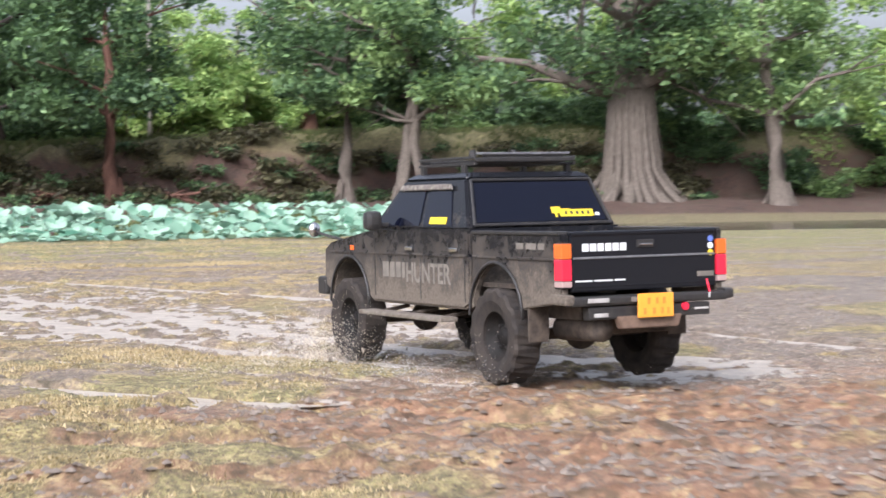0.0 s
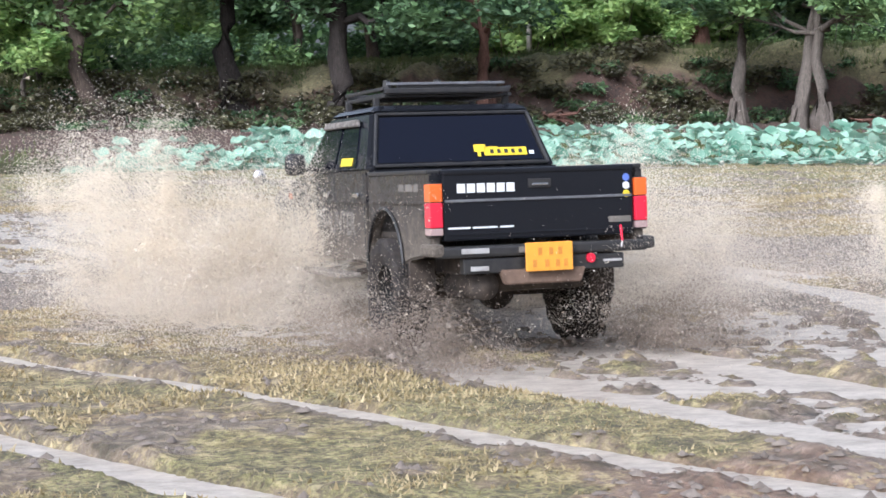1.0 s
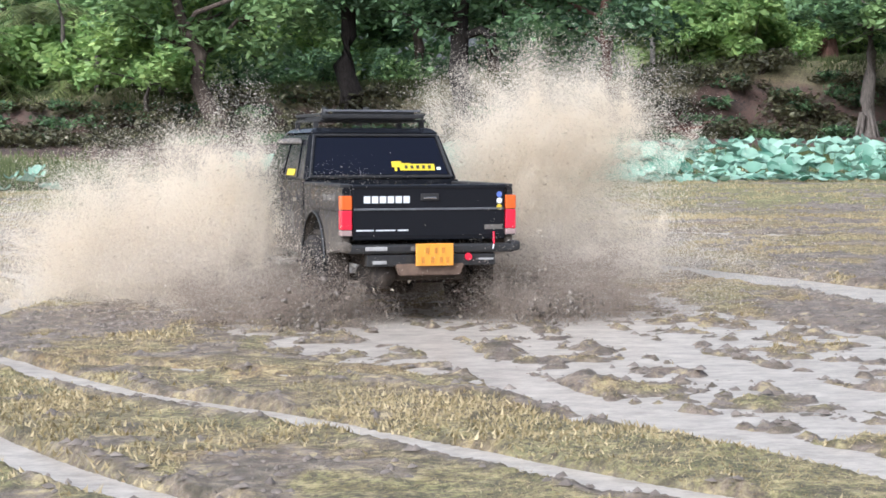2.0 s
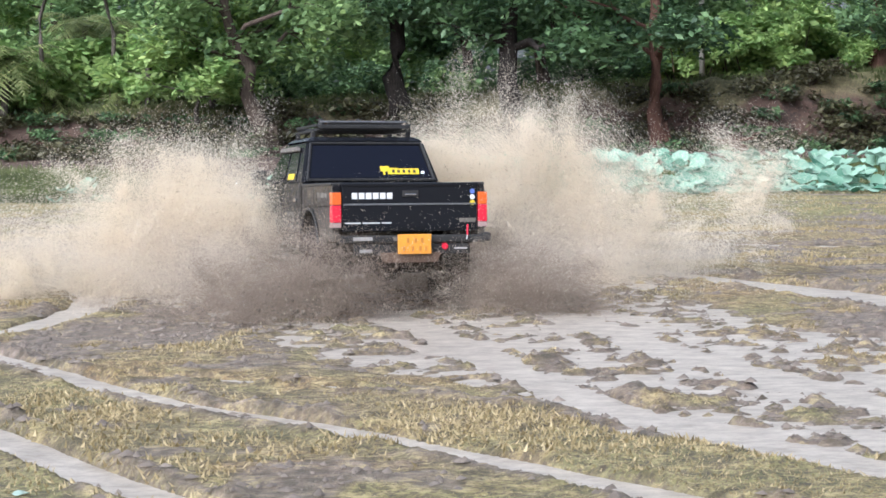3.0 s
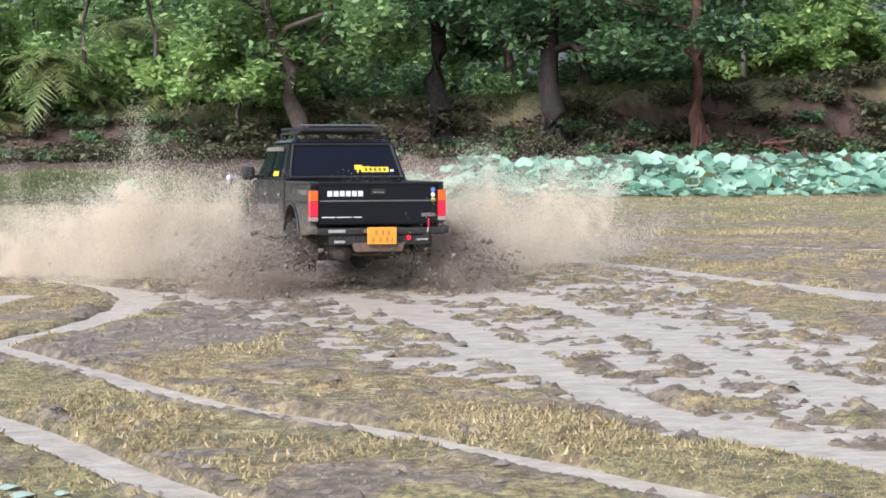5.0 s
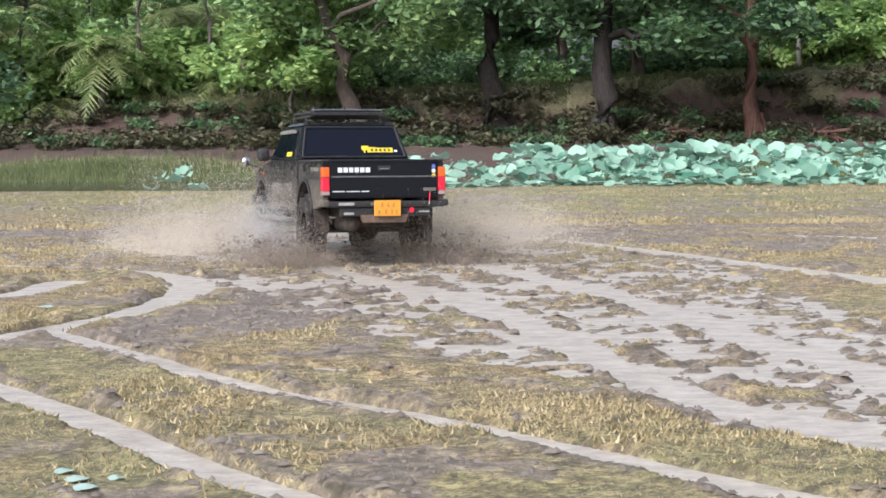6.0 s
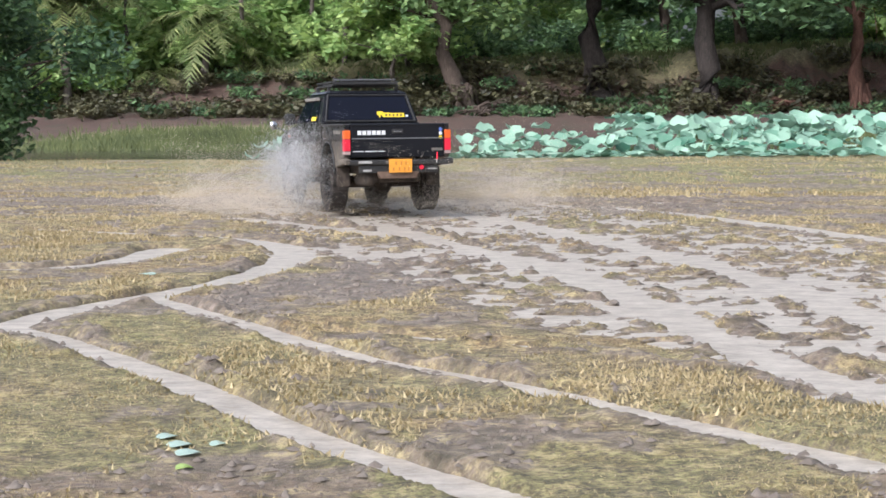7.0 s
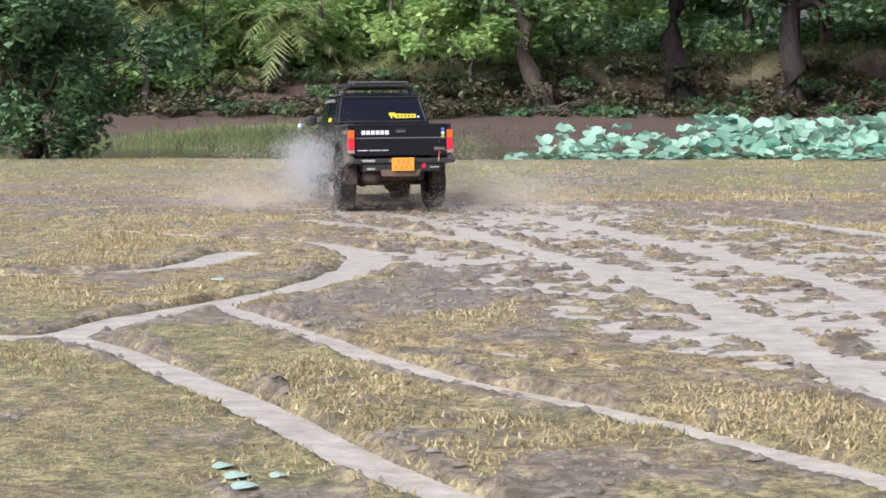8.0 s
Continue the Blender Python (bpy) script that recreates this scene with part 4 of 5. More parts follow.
    tagged(new("floating_leaves", array_mesh("floating_leaves", v, f, [M_LOTUS])), "pale small leaves crowding the pond's shallow edge", "water plants", kind="stuff")


lotus()


# ---- the pickup truck; its origin lies on the ground below the tailgate ----
def arc(cy, cz, r, a0, a1, n=9):
    return [(cy + r * math.cos(radians(a0 + (a1 - a0) * k / n)), cz + r * math.sin(radians(a0 + (a1 - a0) * k / n))) for k in range(n + 1)]


def wheel(parent, x, y):
    s = 1 if x > 0 else -1
    w = new("wheel")
    w.parent = parent
    w.location = (x, y, 0.40)
    R, half = 0.40, 0.135
    prof = [(0.21, -half * 0.75), (0.30, -half), (0.365, -half * 0.98), (0.385, -half * 0.8), (0.385, half * 0.8), (0.365, half * 0.98), (0.30, half), (0.21, half * 0.75)]
    bm = bmesh.new()
    seg = 60
    rings = []
    for k in range(seg):
        a, ring = 6.2832 * k / seg, []
        for r, px in prof:
            lug = 0.020 if r > 0.36 and (k + (2 if px > 0 else 0)) % 4 < 2 else 0.0
            ring.append(bm.verts.new((px, math.cos(a) * (r + lug), math.sin(a) * (r + lug))))
        rings.append(ring)
    for k in range(seg):
        a, b = rings[k], rings[(k + 1) % seg]
        for j in range(len(prof)):
            jn = (j + 1) % len(prof)
            bm.faces.new((a[j], a[jn], b[jn], b[j]))
    part("tyre", bm, M_RUBBER, w, "mud-caked off-road tyre with blocky tread")
    bm = bmesh.new()
    prof = [(0.0, 0.03), (0.06, 0.035), (0.075, 0.005), (0.15, -0.02), (0.185, 0.02), (0.215, 0.085), (0.222, 0.10)]
    rings = [[bm.verts.new((s * px, math.cos(6.2832 * k / 28) * r, math.sin(6.2832 * k / 28) * r)) for r, px in prof] for k in range(28)]
    for k in range(28):
        a, b = rings[k], rings[(k + 1) % 28]
        for j in range(len(prof) - 1):
            bm.faces.new((a[j], a[j + 1], b[j + 1], b[j]))
    bmesh.ops.remove_doubles(bm, verts=bm.verts, dist=0.001)
    part("rim", bm, M_RIM, w, "dark steel rim", smooth=True)
    for k in range(6):
        a = 6.2832 * k / 6
        part("wheel_nut", tube(bmesh.new(), (s * 0.0, math.cos(a) * 0.10, math.sin(a) * 0.10), (s * 0.03, math.cos(a) * 0.10, math.sin(a) * 0.10), 0.014, 0.012, 6), M_BLACK, w)
    return w


def word_mesh(text, width, height, mat):
    """Raised block lettering in the x-y plane, its lower left corner at the origin."""
    cu = bpy.data.curves.new("lettering", "FONT")
    cu.body, cu.extrude, cu.offset = text, 0.002, 0.02
    ob = new("lettering", cu)
    me = bpy.data.meshes.new_from_object(ob.evaluated_get(bpy.context.evaluated_depsgraph_get()))
    bpy.data.objects.remove(ob)
    co = np.empty(len(me.vertices) * 3)
    me.vertices.foreach_get("co", co)
    co = co.reshape(-1, 3)
    co[:, :2] = (co[:, :2] - co[:, :2].min(0)) / np.ptp(co[:, :2], axis=0) * (width, height)
    me.vertices.foreach_set("co", co.ravel())
    me.materials.clear()
    me.materials.append(mat)
    me.update()
    return me


def pickup():
    T = tagged(new("pickup_truck"), "black lifted double-cab pickup truck caked in mud", "truck")
    # load bed
    side = [(0.0, 0.72), (0.0, 1.25), (1.47, 1.25), (1.47, 0.64)] + arc(1.05, 0.56, 0.44, 10, 170) + [(0.5, 0.66)]
    for s, nm in ((-1, "left"), (1, "right")):
        part("bed_side", slab(side, s * 0.73, s * 0.80, 0.012), M_PAINT, T, "muddy black bed side with a wheel arch")
        part("bed_rail", box(min(s * 0.69, s * 0.81), max(s * 0.69, s * 0.81), 0.03, 1.47, 1.245, 1.275, 0.01), M_BLACK, T)
        bm = bmesh.new()
        pts = [Vector((s * 0.815, y, z)) for y, z in arc(1.05, 0.56, 0.455, 0, 180, 14)]
        sweep(bm, pts, 0.014, 0.014, 6)
        part("wheel_flare", bm, M_BLACK, T, smooth=True)
        part("body_crease", box(min(s * 0.798, s * 0.812), max(s * 0.798, s * 0.812), 0.03, 1.45, 1.045, 1.065, 0.004), M_PAINT, T)
    part("bed_floor", box(-0.73, 0.73, 0.05, 1.47, 0.80, 0.84), M_CHASSIS, T)
    part("bed_front", box(-0.73, 0.73, 1.43, 1.47, 0.80, 1.24), M_PAINT, T)
    # tailgate
    g = part("tailgate", box(-0.715, 0.715, -0.025, 0.035, 0.80, 1.265, 0.015), M_GATE, T, "clean glossy black tailgate")
    part("gate_cap", box(-0.72, 0.72, -0.034, 0.045, 1.235, 1.272, 0.012), M_GATE, g)
    # the reflection along the crease is put in as a lighter grey strip
    part("crease_line", box(-0.70, 0.70, -0.034, -0.022, 1.055, 1.072, 0.004), M_CREASE, g)
    part("lower_crease", box(-0.70, 0.70, -0.030, -0.022, 0.835, 0.85, 0.003), M_GATE, g)
    h = part("gate_handle", box(-0.085, 0.085, -0.035, -0.024, 1.135, 1.195, 0.006), M_BLACK, g, "recessed black handle")
    part("handle_grip", box(-0.06, 0.06, -0.046, -0.035, 1.150, 1.166, 0.004), M_CHROME, h)
    # the maker's name, as plain white blocks
    for k in range(6):
        x = -0.61 + k * 0.073
        bm = box(x, x + 0.058, -0.030, -0.0245, 1.115, 1.175)
        part("white_block", bm, M_WHITE, g, "white block of a plain maker's mark")
    for x0, x1, z in ((-0.68, -0.52, 0.878), (-0.50, -0.32, 0.878), (-0.30, -0.20, 0.878)):
        part("white_bar", box(x0, x1, -0.029, -0.0245, z, z + 0.012), M_WHITE, g)
    part("badge", box(0.52, 0.69, -0.030, -0.0245, 0.885, 0.925), M_FADED, g, "grey badge plate")
    for z, mm in ((1.185, M_BLUE), (1.13, M_WHITE), (1.075, M_YELLOW)):
        bm = tube(bmesh.new(), (0.66, -0.030, z), (0.66, -0.0245, z), 0.026, None, 12)
        part("round_sticker", bm, mm, g)
    # tail lights
    for s in (-1, 1):
        lo, hi = sorted((s * 0.725, s * 0.812))
        L = part("tail_light", box(lo, hi, -0.035, 0.09, 0.83, 1.185, 0.012), M_BLACK, T)
        part("amber_lens", box(lo - 0.003, hi + 0.003, -0.042, 0.085, 1.06, 1.18, 0.008), M_AMBER, L, "orange indicator lens")
        part("red_lens", box(lo - 0.003, hi + 0.003, -0.042, 0.085, 0.89, 1.056, 0.008), M_RED, L, "red brake lens")
        part("clear_lens", box(lo - 0.003, hi + 0.003, -0.042, 0.085, 0.84, 0.887, 0.006), M_CLEAR, L, "muddy reversing lens")
    # rear bumper and what hangs on it
    B = part("rear_bumper", box(-0.78, 0.78, -0.11, 0.02, 0.69, 0.765, 0.02), M_BLACK, T, "black steel rear bumper")
    part("bumper_end", box(0.74, 0.835, -0.115, 0.16, 0.70, 0.785, 0.025), M_BLACK, B)
    part("bumper_end", box(-0.835, -0.74, -0.115, 0.16, 0.70, 0.785, 0.025), M_PAINT, B)
    part("reflector", box(-0.62, -0.42, -0.120, -0.106, 0.715, 0.75, 0.004), M_REFLECT, B, "white reflector strip")
    part("reflector", box(-0.20, -0.14, -0.120, -0.106, 0.71, 0.75, 0.004), M_FADED, B)
    part("bumper_bracket", box(-0.60, 0.60, -0.09, 0.0, 0.58, 0.68, 0.01), M_BLACK, B)
    part("reflector", box(-0.55, -0.42, -0.104, -0.088, 0.60, 0.63, 0.004), M_REFLECT, B, "white reflector strip")
    part("reflector", box(0.44, 0.58, -0.104, -0.088, 0.625, 0.642, 0.004), M_REFLECT, B, "white reflector strip")
    bm = tube(bmesh.new(), (0.34, -0.115, 0.655), (0.34, -0.07, 0.655), 0.032, None, 14)
    part("fog_lamp", bm, M_RED, B, "red round fog lamp")
    P = part("number_plate", box(-0.17, 0.18, -0.165, -0.150, 0.585, 0.775, 0.006), M_PLATE, T, "yellow number plate with faint dark bars")
    for z0, xs_ in ((0.69, (-0.08, 0.0, 0.07)), (0.61, (-0.12, -0.03, 0.05, 0.11))):
        for x in xs_:
            part("dark_bar", box(x, x + 0.028, -0.1695, -0.1655, z0, z0 + 0.05), M_FAINT, P)
    part("tow_plate", hull([(-0.30, -0.12, 0.50), (0.26, -0.12, 0.50), (0.26, -0.04, 0.50), (-0.30, -0.04, 0.50), (-0.34, -0.12, 0.60), (0.30, -0.12, 0.60), (0.30, -0.04, 0.60), (-0.34, -0.04, 0.60)], 0.01), M_FLAP, T, "mud-caked brown lower panel")
    # cab: lower body, greenhouse, bonnet
    low = [(1.53, 0.64), (1.53, 1.29), (3.52, 1.27), (4.50, 1.14), (4.62, 1.08), (4.64, 0.72), (4.46, 0.66)] + arc(4.0, 0.56, 0.44, 10, 170) + [(3.5, 0.60), (1.62, 0.60)]
    part("cab_body", slab(low, -0.80, 0.80, 0.02), M_PAINT, T, "mud-splashed black doors and front wings")
    part("bonnet", hull([(-0.70, 3.45, 1.24), (0.70, 3.45, 1.24), (0.68, 4.52, 1.10), (-0.68, 4.52, 1.10), (-0.62, 3.5, 1.31), (0.62, 3.5, 1.31), (0.60, 4.42, 1.19), (-0.60, 4.42, 1.19)], 0.02), M_PAINT, T)
    cabin = [(-0.79, 1.54, 1.27), (0.79, 1.54, 1.27), (0.79, 3.56, 1.27), (-0.79, 3.56, 1.27), (-0.665, 1.80, 1.735), (0.665, 1.80, 1.735), (0.65, 3.02, 1.735), (-0.65, 3.02, 1.735)]
    part("cabin", hull(cabin, 0.03), M_ROOF, T, "black cabin with muddy pillars")
    part("roof", hull([(-0.675, 1.77, 1.72), (0.675, 1.77, 1.72), (0.66, 3.05, 1.72), (-0.66, 3.05, 1.72), (-0.60, 1.86, 1.775), (0.60, 1.86, 1.775), (0.58, 2.95, 1.775), (-0.58, 2.95, 1.775)], 0.02), M_ROOF, T)

    def pane(name, quad, out, label, mat=M_GLASS):
        n = Vector(out)
        return part(name, hull([Vector(c) - n * 0.01 for c in quad] + [Vector(c) + n * 0.006 for c in quad], 0.003), mat, T, label)

    def back(x, z):  # a point of the sloping rear face
        u = (z - 1.27) / 0.465
        return (x, 1.54 + 0.26 * u, z)

    nb = Vector((0, -0.465, 0.26)).normalized()
    W = pane("rear_window", [back(-0.69, 1.335), back(0.69, 1.335), back(0.605, 1.68), back(-0.605, 1.68)], nb, "dark tinted rear window")
    bm = bmesh.new()
    q = [Vector(back(a, b)) + nb * 0.012 for a, b in ((-0.72, 1.31), (0.72, 1.31), (0.63, 1.70), (-0.63, 1.70))]
    for k in range(4):
        tube(bm, q[k], q[(k + 1) % 4], 0.014, None, 6)
    part("window_seal", bm, M_BLACK, W)

    def sticker(x0, x1, z0, z1, name, mat):
        c = [Vector(back(a, b)) + nb * 0.008 for a, b in ((x0, z0), (x1, z0), (x1, z1), (x0, z1))]
        part(name, hull(c + [p + nb * 0.003 for p in c]), mat, W)

    sticker(0.20, 0.56, 1.37, 1.43, "yellow_bar", M_YELLOW)
    sticker(0.12, 0.22, 1.40, 1.455, "yellow_shape", M_YELLOW)
    sticker(0.145, 0.17, 1.365, 1.40, "yellow_shape", M_YELLOW)
    sticker(0.20, 0.32, 1.425, 1.437, "yellow_shape", M_YELLOW)
    sticker(0.58, 0.62, 1.375, 1.40, "white_bar", M_WHITE)
    for x in (0.25, 0.31, 0.37, 0.43, 0.49):
        c = [Vector(back(a, b)) + nb * 0.012 for a, b in ((x, 1.385), (x + 0.03, 1.385), (x + 0.03, 1.415), (x, 1.415))]
        part("dark_bar", hull(c + [p + nb * 0.002 for p in c]), M_BLACK, W)
    for s in (-1, 1):
        def flank(y, z):
            u = (z - 1.27) / 0.465
            return (s * (0.793 - 0.125 * u), y, z)
        ns = Vector((s * 0.465, 0, 0.14)).normalized()
        pane("side_window", [flank(1.86, 1.31), flank(2.42, 1.31), flank(2.42, 1.64), flank(2.0, 1.64)], ns, "tinted rear door window with mud splashes")
        pane("side_window", [flank(2.50, 1.31), flank(3.36, 1.31), flank(2.98, 1.64), flank(2.50, 1.64)], ns, "tinted front door window with mud splashes")
        c = [Vector(flank(y, z)) + ns * 0.008 for y, z in ((1.97, 1.325), (2.30, 1.325), (2.30, 1.385), (1.97, 1.385))]
        part("yellow_sticker", hull(c + [p + ns * 0.003 for p in c]), M_YELLOW, T)
        visor = [Vector(flank(y, z)) + ns * 0.01 for y, z in ((1.95, 1.62), (3.0, 1.62), (2.95, 1.67), (2.0, 1.67))]
        part("rain_visor", hull(visor + [p + ns * 0.03 for p in visor], 0.006), M_DRIED, T, "rain visor caked with dried grey mud")
        for y0, y1 in ((2.455, 2.47), (1.60, 1.615), (3.42, 3.435)):
            part("door_gap", box(min(s * 0.795, s * 0.803), max(s * 0.795, s * 0.803), y0, y1, 0.66, 1.26), M_BLACK, T)
        for y0 in (1.72, 2.60):
            part("door_handle", box(min(s * 0.80, s * 0.825), max(s * 0.80, s * 0.825), y0, y0 + 0.14, 1.09, 1.125, 0.008), M_CHROME, T)
        part("body_crease", box(min(s * 0.798, s * 0.812), max(s * 0.798, s * 0.812), 1.56, 4.45, 1.045, 1.065, 0.004), M_PAINT, T)
        # faded lettering on the doors, as bars
        y = 3.25
        for w in (0.13, 0.10, 0.10, 0.06):
            part("faded_bar", box(min(s * 0.799, s * 0.804), max(s * 0.799, s * 0.804), y - w, y, 0.84, 0.98), M_FADED, T)
            y -= w + 0.028
        word = new("faded_word", word_mesh("HUNTER", 0.88, 0.18, M_FADED))
        word.parent = T
        word.matrix_basis = Matrix(((0, 0, s, s * 0.8005), (s, 0, 0, 1.87 if s > 0 else 2.75), (0, 1, 0, 0.80), (0, 0, 0, 1)))
        for y0, w in ((0.25, 0.10), (0.38, 0.16), (0.58, 0.12)):
            part("faded_bar", box(min(s * 0.7995, s * 0.804), max(s * 0.7995, s * 0.804), y0, y0 + w, 1.13, 1.18), M_FADED, T)
        # steps, mirrors, flares, flaps
        part("side_step", box(min(s * 0.80, s * 0.98), max(s * 0.80, s * 0.98), 1.75, 3.45, 0.49, 0.53, 0.012), M_STEP, T, "worn aluminium side step with mud")
        for y0 in (1.95, 2.6, 3.2):
            bm = tube(bmesh.new(), (s * 0.55, y0, 0.56), (s * 0.92, y0, 0.50), 0.02, None, 6)
            part("step_bracket", bm, M_CHASSIS, T)
        Mi = part("door_mirror", box(min(s * 0.86, s * 1.04), max(s * 0.86, s * 1.04), 3.10, 3.22, 1.27, 1.45, 0.055), M_BLACK, T, "black door mirror")
        part("mirror_arm", box(min(s * 0.76, s * 0.88), max(s * 0.76, s * 0.88), 3.14, 3.20, 1.30, 1.34, 0.01), M_BLACK, Mi)
        bm = bmesh.new()
        sweep(bm, [Vector((s * 0.815, y, z)) for y, z in arc(4.0, 0.56, 0.455, 0, 180, 14)], 0.015, 0.015, 6)
        part("wheel_flare", bm, M_BLACK, T, smooth=True)
        part("mud_flap", box(min(s * 0.60, s * 0.80), max(s * 0.60, s * 0.80), 0.52, 0.54, 0.38, 0.66, 0.008), M_CHASSIS, T)
        part("side_marker", box(min(s * 0.80, s * 0.812), max(s * 0.80, s * 0.812), 3.90, 3.98, 1.075, 1.12, 0.004), M_AMBER, T)
    # round parking mirror on the front wing
    bm = tube(bmesh.new(), (-0.70, 4.35, 1.16), (-0.92, 4.52, 1.24), 0.014, None, 6)
    fm = part("wing_mirror", bm, M_BLACK, T, "round mirror on a stalk at the front wing")
    bm = bmesh.new()
    bmesh.ops.create_uvsphere(bm, u_segments=14, v_segments=8, radius=0.075, matrix=Matrix.Translation((-0.95, 4.54, 1.27)) @ Matrix.Diagonal((0.9, 0.5, 1, 1)))
    part("mirror_bowl", bm, M_CHROME, fm, smooth=True)
    part("front_bumper", box(-0.82, 0.82, 4.58, 4.78, 0.62, 0.80, 0.03), M_BLACK, T)
    # roof rack
    rk = part("roof_rack", box(-0.53, 0.53, 1.85, 1.88, 1.865, 1.905, 0.008), M_BLACK, T, "black steel roof rack with gear")
    part("rack_rail", box(-0.53, 0.53, 2.92, 2.95, 1.865, 1.905, 0.008), M_BLACK, rk)
    for s in (-1, 1):
        for z in (1.835, 1.89):
            part("rack_rail", box(s * 0.53 - 0.015, s * 0.53 + 0.015, 1.86, 2.95, z, z + 0.025, 0.006), M_BLACK, rk)
    for k in range(9):
        y = 1.95 + 0.115 * k
        part("rack_slat", box(-0.52, 0.52, y, y + 0.03, 1.84, 1.855), M_BLACK, rk)
    for y in (2.0, 2.8):
        for s in (-1, 1):
            part("rack_foot", box(s * 0.55 - 0.025, s * 0.55 + 0.025, y, y + 0.05, 1.72, 1.84, 0.008), M_BLACK, rk)
    part("light_bar", box(-0.40, 0.44, 1.90, 1.96, 1.90, 1.945, 0.012), M_BLACK, rk)
    for x in (-0.45, -0.02):
        bm = tube(bmesh.new(), (x, 2.05, 1.90), (x, 2.05, 1.975), 0.035, 0.03, 10)
        part("work_lamp", bm, M_BLACK, rk)
    # red and white tow strap knotted to the bumper
    strap = part("tow_strap", tube(bmesh.new(), (0.60, -0.05, 0.86), (0.575, -0.125, 0.76), 0.009, None, 8), M_RED, T, "red and white tow strap")
    part("strap_end", tube(bmesh.new(), (0.575, -0.125, 0.76), (0.565, -0.13, 0.72), 0.008, None, 8), M_REFLECT, strap)
    # flat board and side mouldings of the rack
    part("rack_board", box(-0.46, 0.46, 1.92, 2.86, 1.858, 1.885, 0.006), M_BLACK, rk)
    part("rack_rail", box(-0.50, 0.50, 1.885, 1.90, 1.93, 1.95, 0.004), M_CREASE, rk, "light grey top rail of the rack")
    # underbody
    C = part("chassis", box(-0.52, 0.52, 0.15, 4.45, 0.56, 0.70, 0.02), M_CHASSIS, T, "muddy chassis frame")
    for y in (1.05, 4.0):
        bm = tube(bmesh.new(), (-0.70, y, 0.40), (0.70, y, 0.40), 0.05, None, 10)
        bmesh.ops.create_uvsphere(bm, u_segments=12, v_segments=8, radius=0.15, matrix=Matrix.Translation((0.05, y, 0.40)))
        part("axle", bm, M_CHASSIS, C, smooth=True)
    bm = tube(bmesh.new(), (-0.42, -0.02, 0.50), (-0.42, 0.60, 0.48), 0.10, 0.10, 12)
    part("silencer", bm, M_CHASSIS, C, smooth=True)
    part("fuel_tank", box(-0.40, 0.40, 0.12, 0.55, 0.44, 0.60, 0.05), M_CHASSIS, C)
    wheels = [wheel(T, x, y) for x in (-0.72, 0.72) for y in (1.05, 4.0)]
    return T, wheels


truck, truck_wheels = pickup()
truck.scale = (0.95, 1, 1)

# ---- moving things ----
TRUCK_ROWS = [  # seconds, x, y, z, heading, nose up, lean
    (0, 3.55, 5.49, 0.05, 8.3, -0.7, -0.4), (0.2, 3.17, 6.72, 0.04, 9, -1.4, -0.4), (0.5, 2.76, 8.7, 0, 12.4, -0.8, 0.3), (1, 1.83, 11.15, 0.02, 12.1, -2.4, -0.6), (1.5, 1.03, 13.65, 0.01, 13.8, -2.3, 0.2),
    (2, 0.44, 15.45, -0.1, 14.8, -0.6, 0.8), (3.5, -0.33, 17.97, 0, 15.4, -2.2, 0.5), (4, -0.55, 18.4, -0.04, 15.3, -1.6, 0), (4.5, -0.79, 19.33, -0.08, 16.2, -0.3, 0.8), (6, -1.64, 22.07, 0.03, 18.5, -1.2, 0.5),
    (6.5, -2.32, 23.87, -0.03, 21.7, 0.2, 0.3), (7, -3.1, 25.34, 0.06, 21.6, -1, 0), (7.5, -3.9, 26.58, 0.01, 20, -0.2, 0), (8, -4.41, 26.98, 0.04, 19.5, -1.4, -0.4),
]


def truck_at(t):
    ts = [r[0] for r in TRUCK_ROWS]
    return tuple(float(np.interp(t, ts, [r[k] for r in TRUCK_ROWS])) for k in range(1, 7))


def truck_pose(x, y, z, yaw, nose, lean):
    return pose(x, y, z, nose, lean, yaw)


# ---- thrown mud and mist, in rigid clusters that fly on their own arcs ----
TETRA = np.array([(1, 1, 1), (1, -1, -1), (-1, 1, -1), (-1, -1, 1)], float) * 0.5


def droplets(name, seed, count, spread, small, large, mat, streak=0.0):
    """A cluster of irregular drops; sizes run from small (many) to large (few)."""
    rng = np.random.default_rng(seed)
    centres = rng.normal(0, 0.75, (14, 3)) * spread
    p = centres[rng.integers(0, 14, count)] + rng.normal(0, 0.55, (count, 3)) * spread
    s = small + (large - small) * rng.random(count) ** 7
    q = rng.normal(0, 1, (count, 3, 3))
    q, _ = np.linalg.qr(q)
    shape = TETRA[None] * (0.6 + 0.8 * rng.random((count, 1, 3)))
    shape[:, :, 2] *= 1 + streak * rng.random((count, 1))
    v = np.einsum("nij,nkj->nki", q, shape) * s[:, None, None] + p[:, None]
    i = np.arange(count)[:, None, None] * 4
    f = (i + np.array([[0, 1, 2], [0, 3, 1], [0, 2, 3], [1, 3, 2]])[None]).reshape(-1, 3)
    return array_mesh(name, v.reshape(-1, 3), f, [mat])


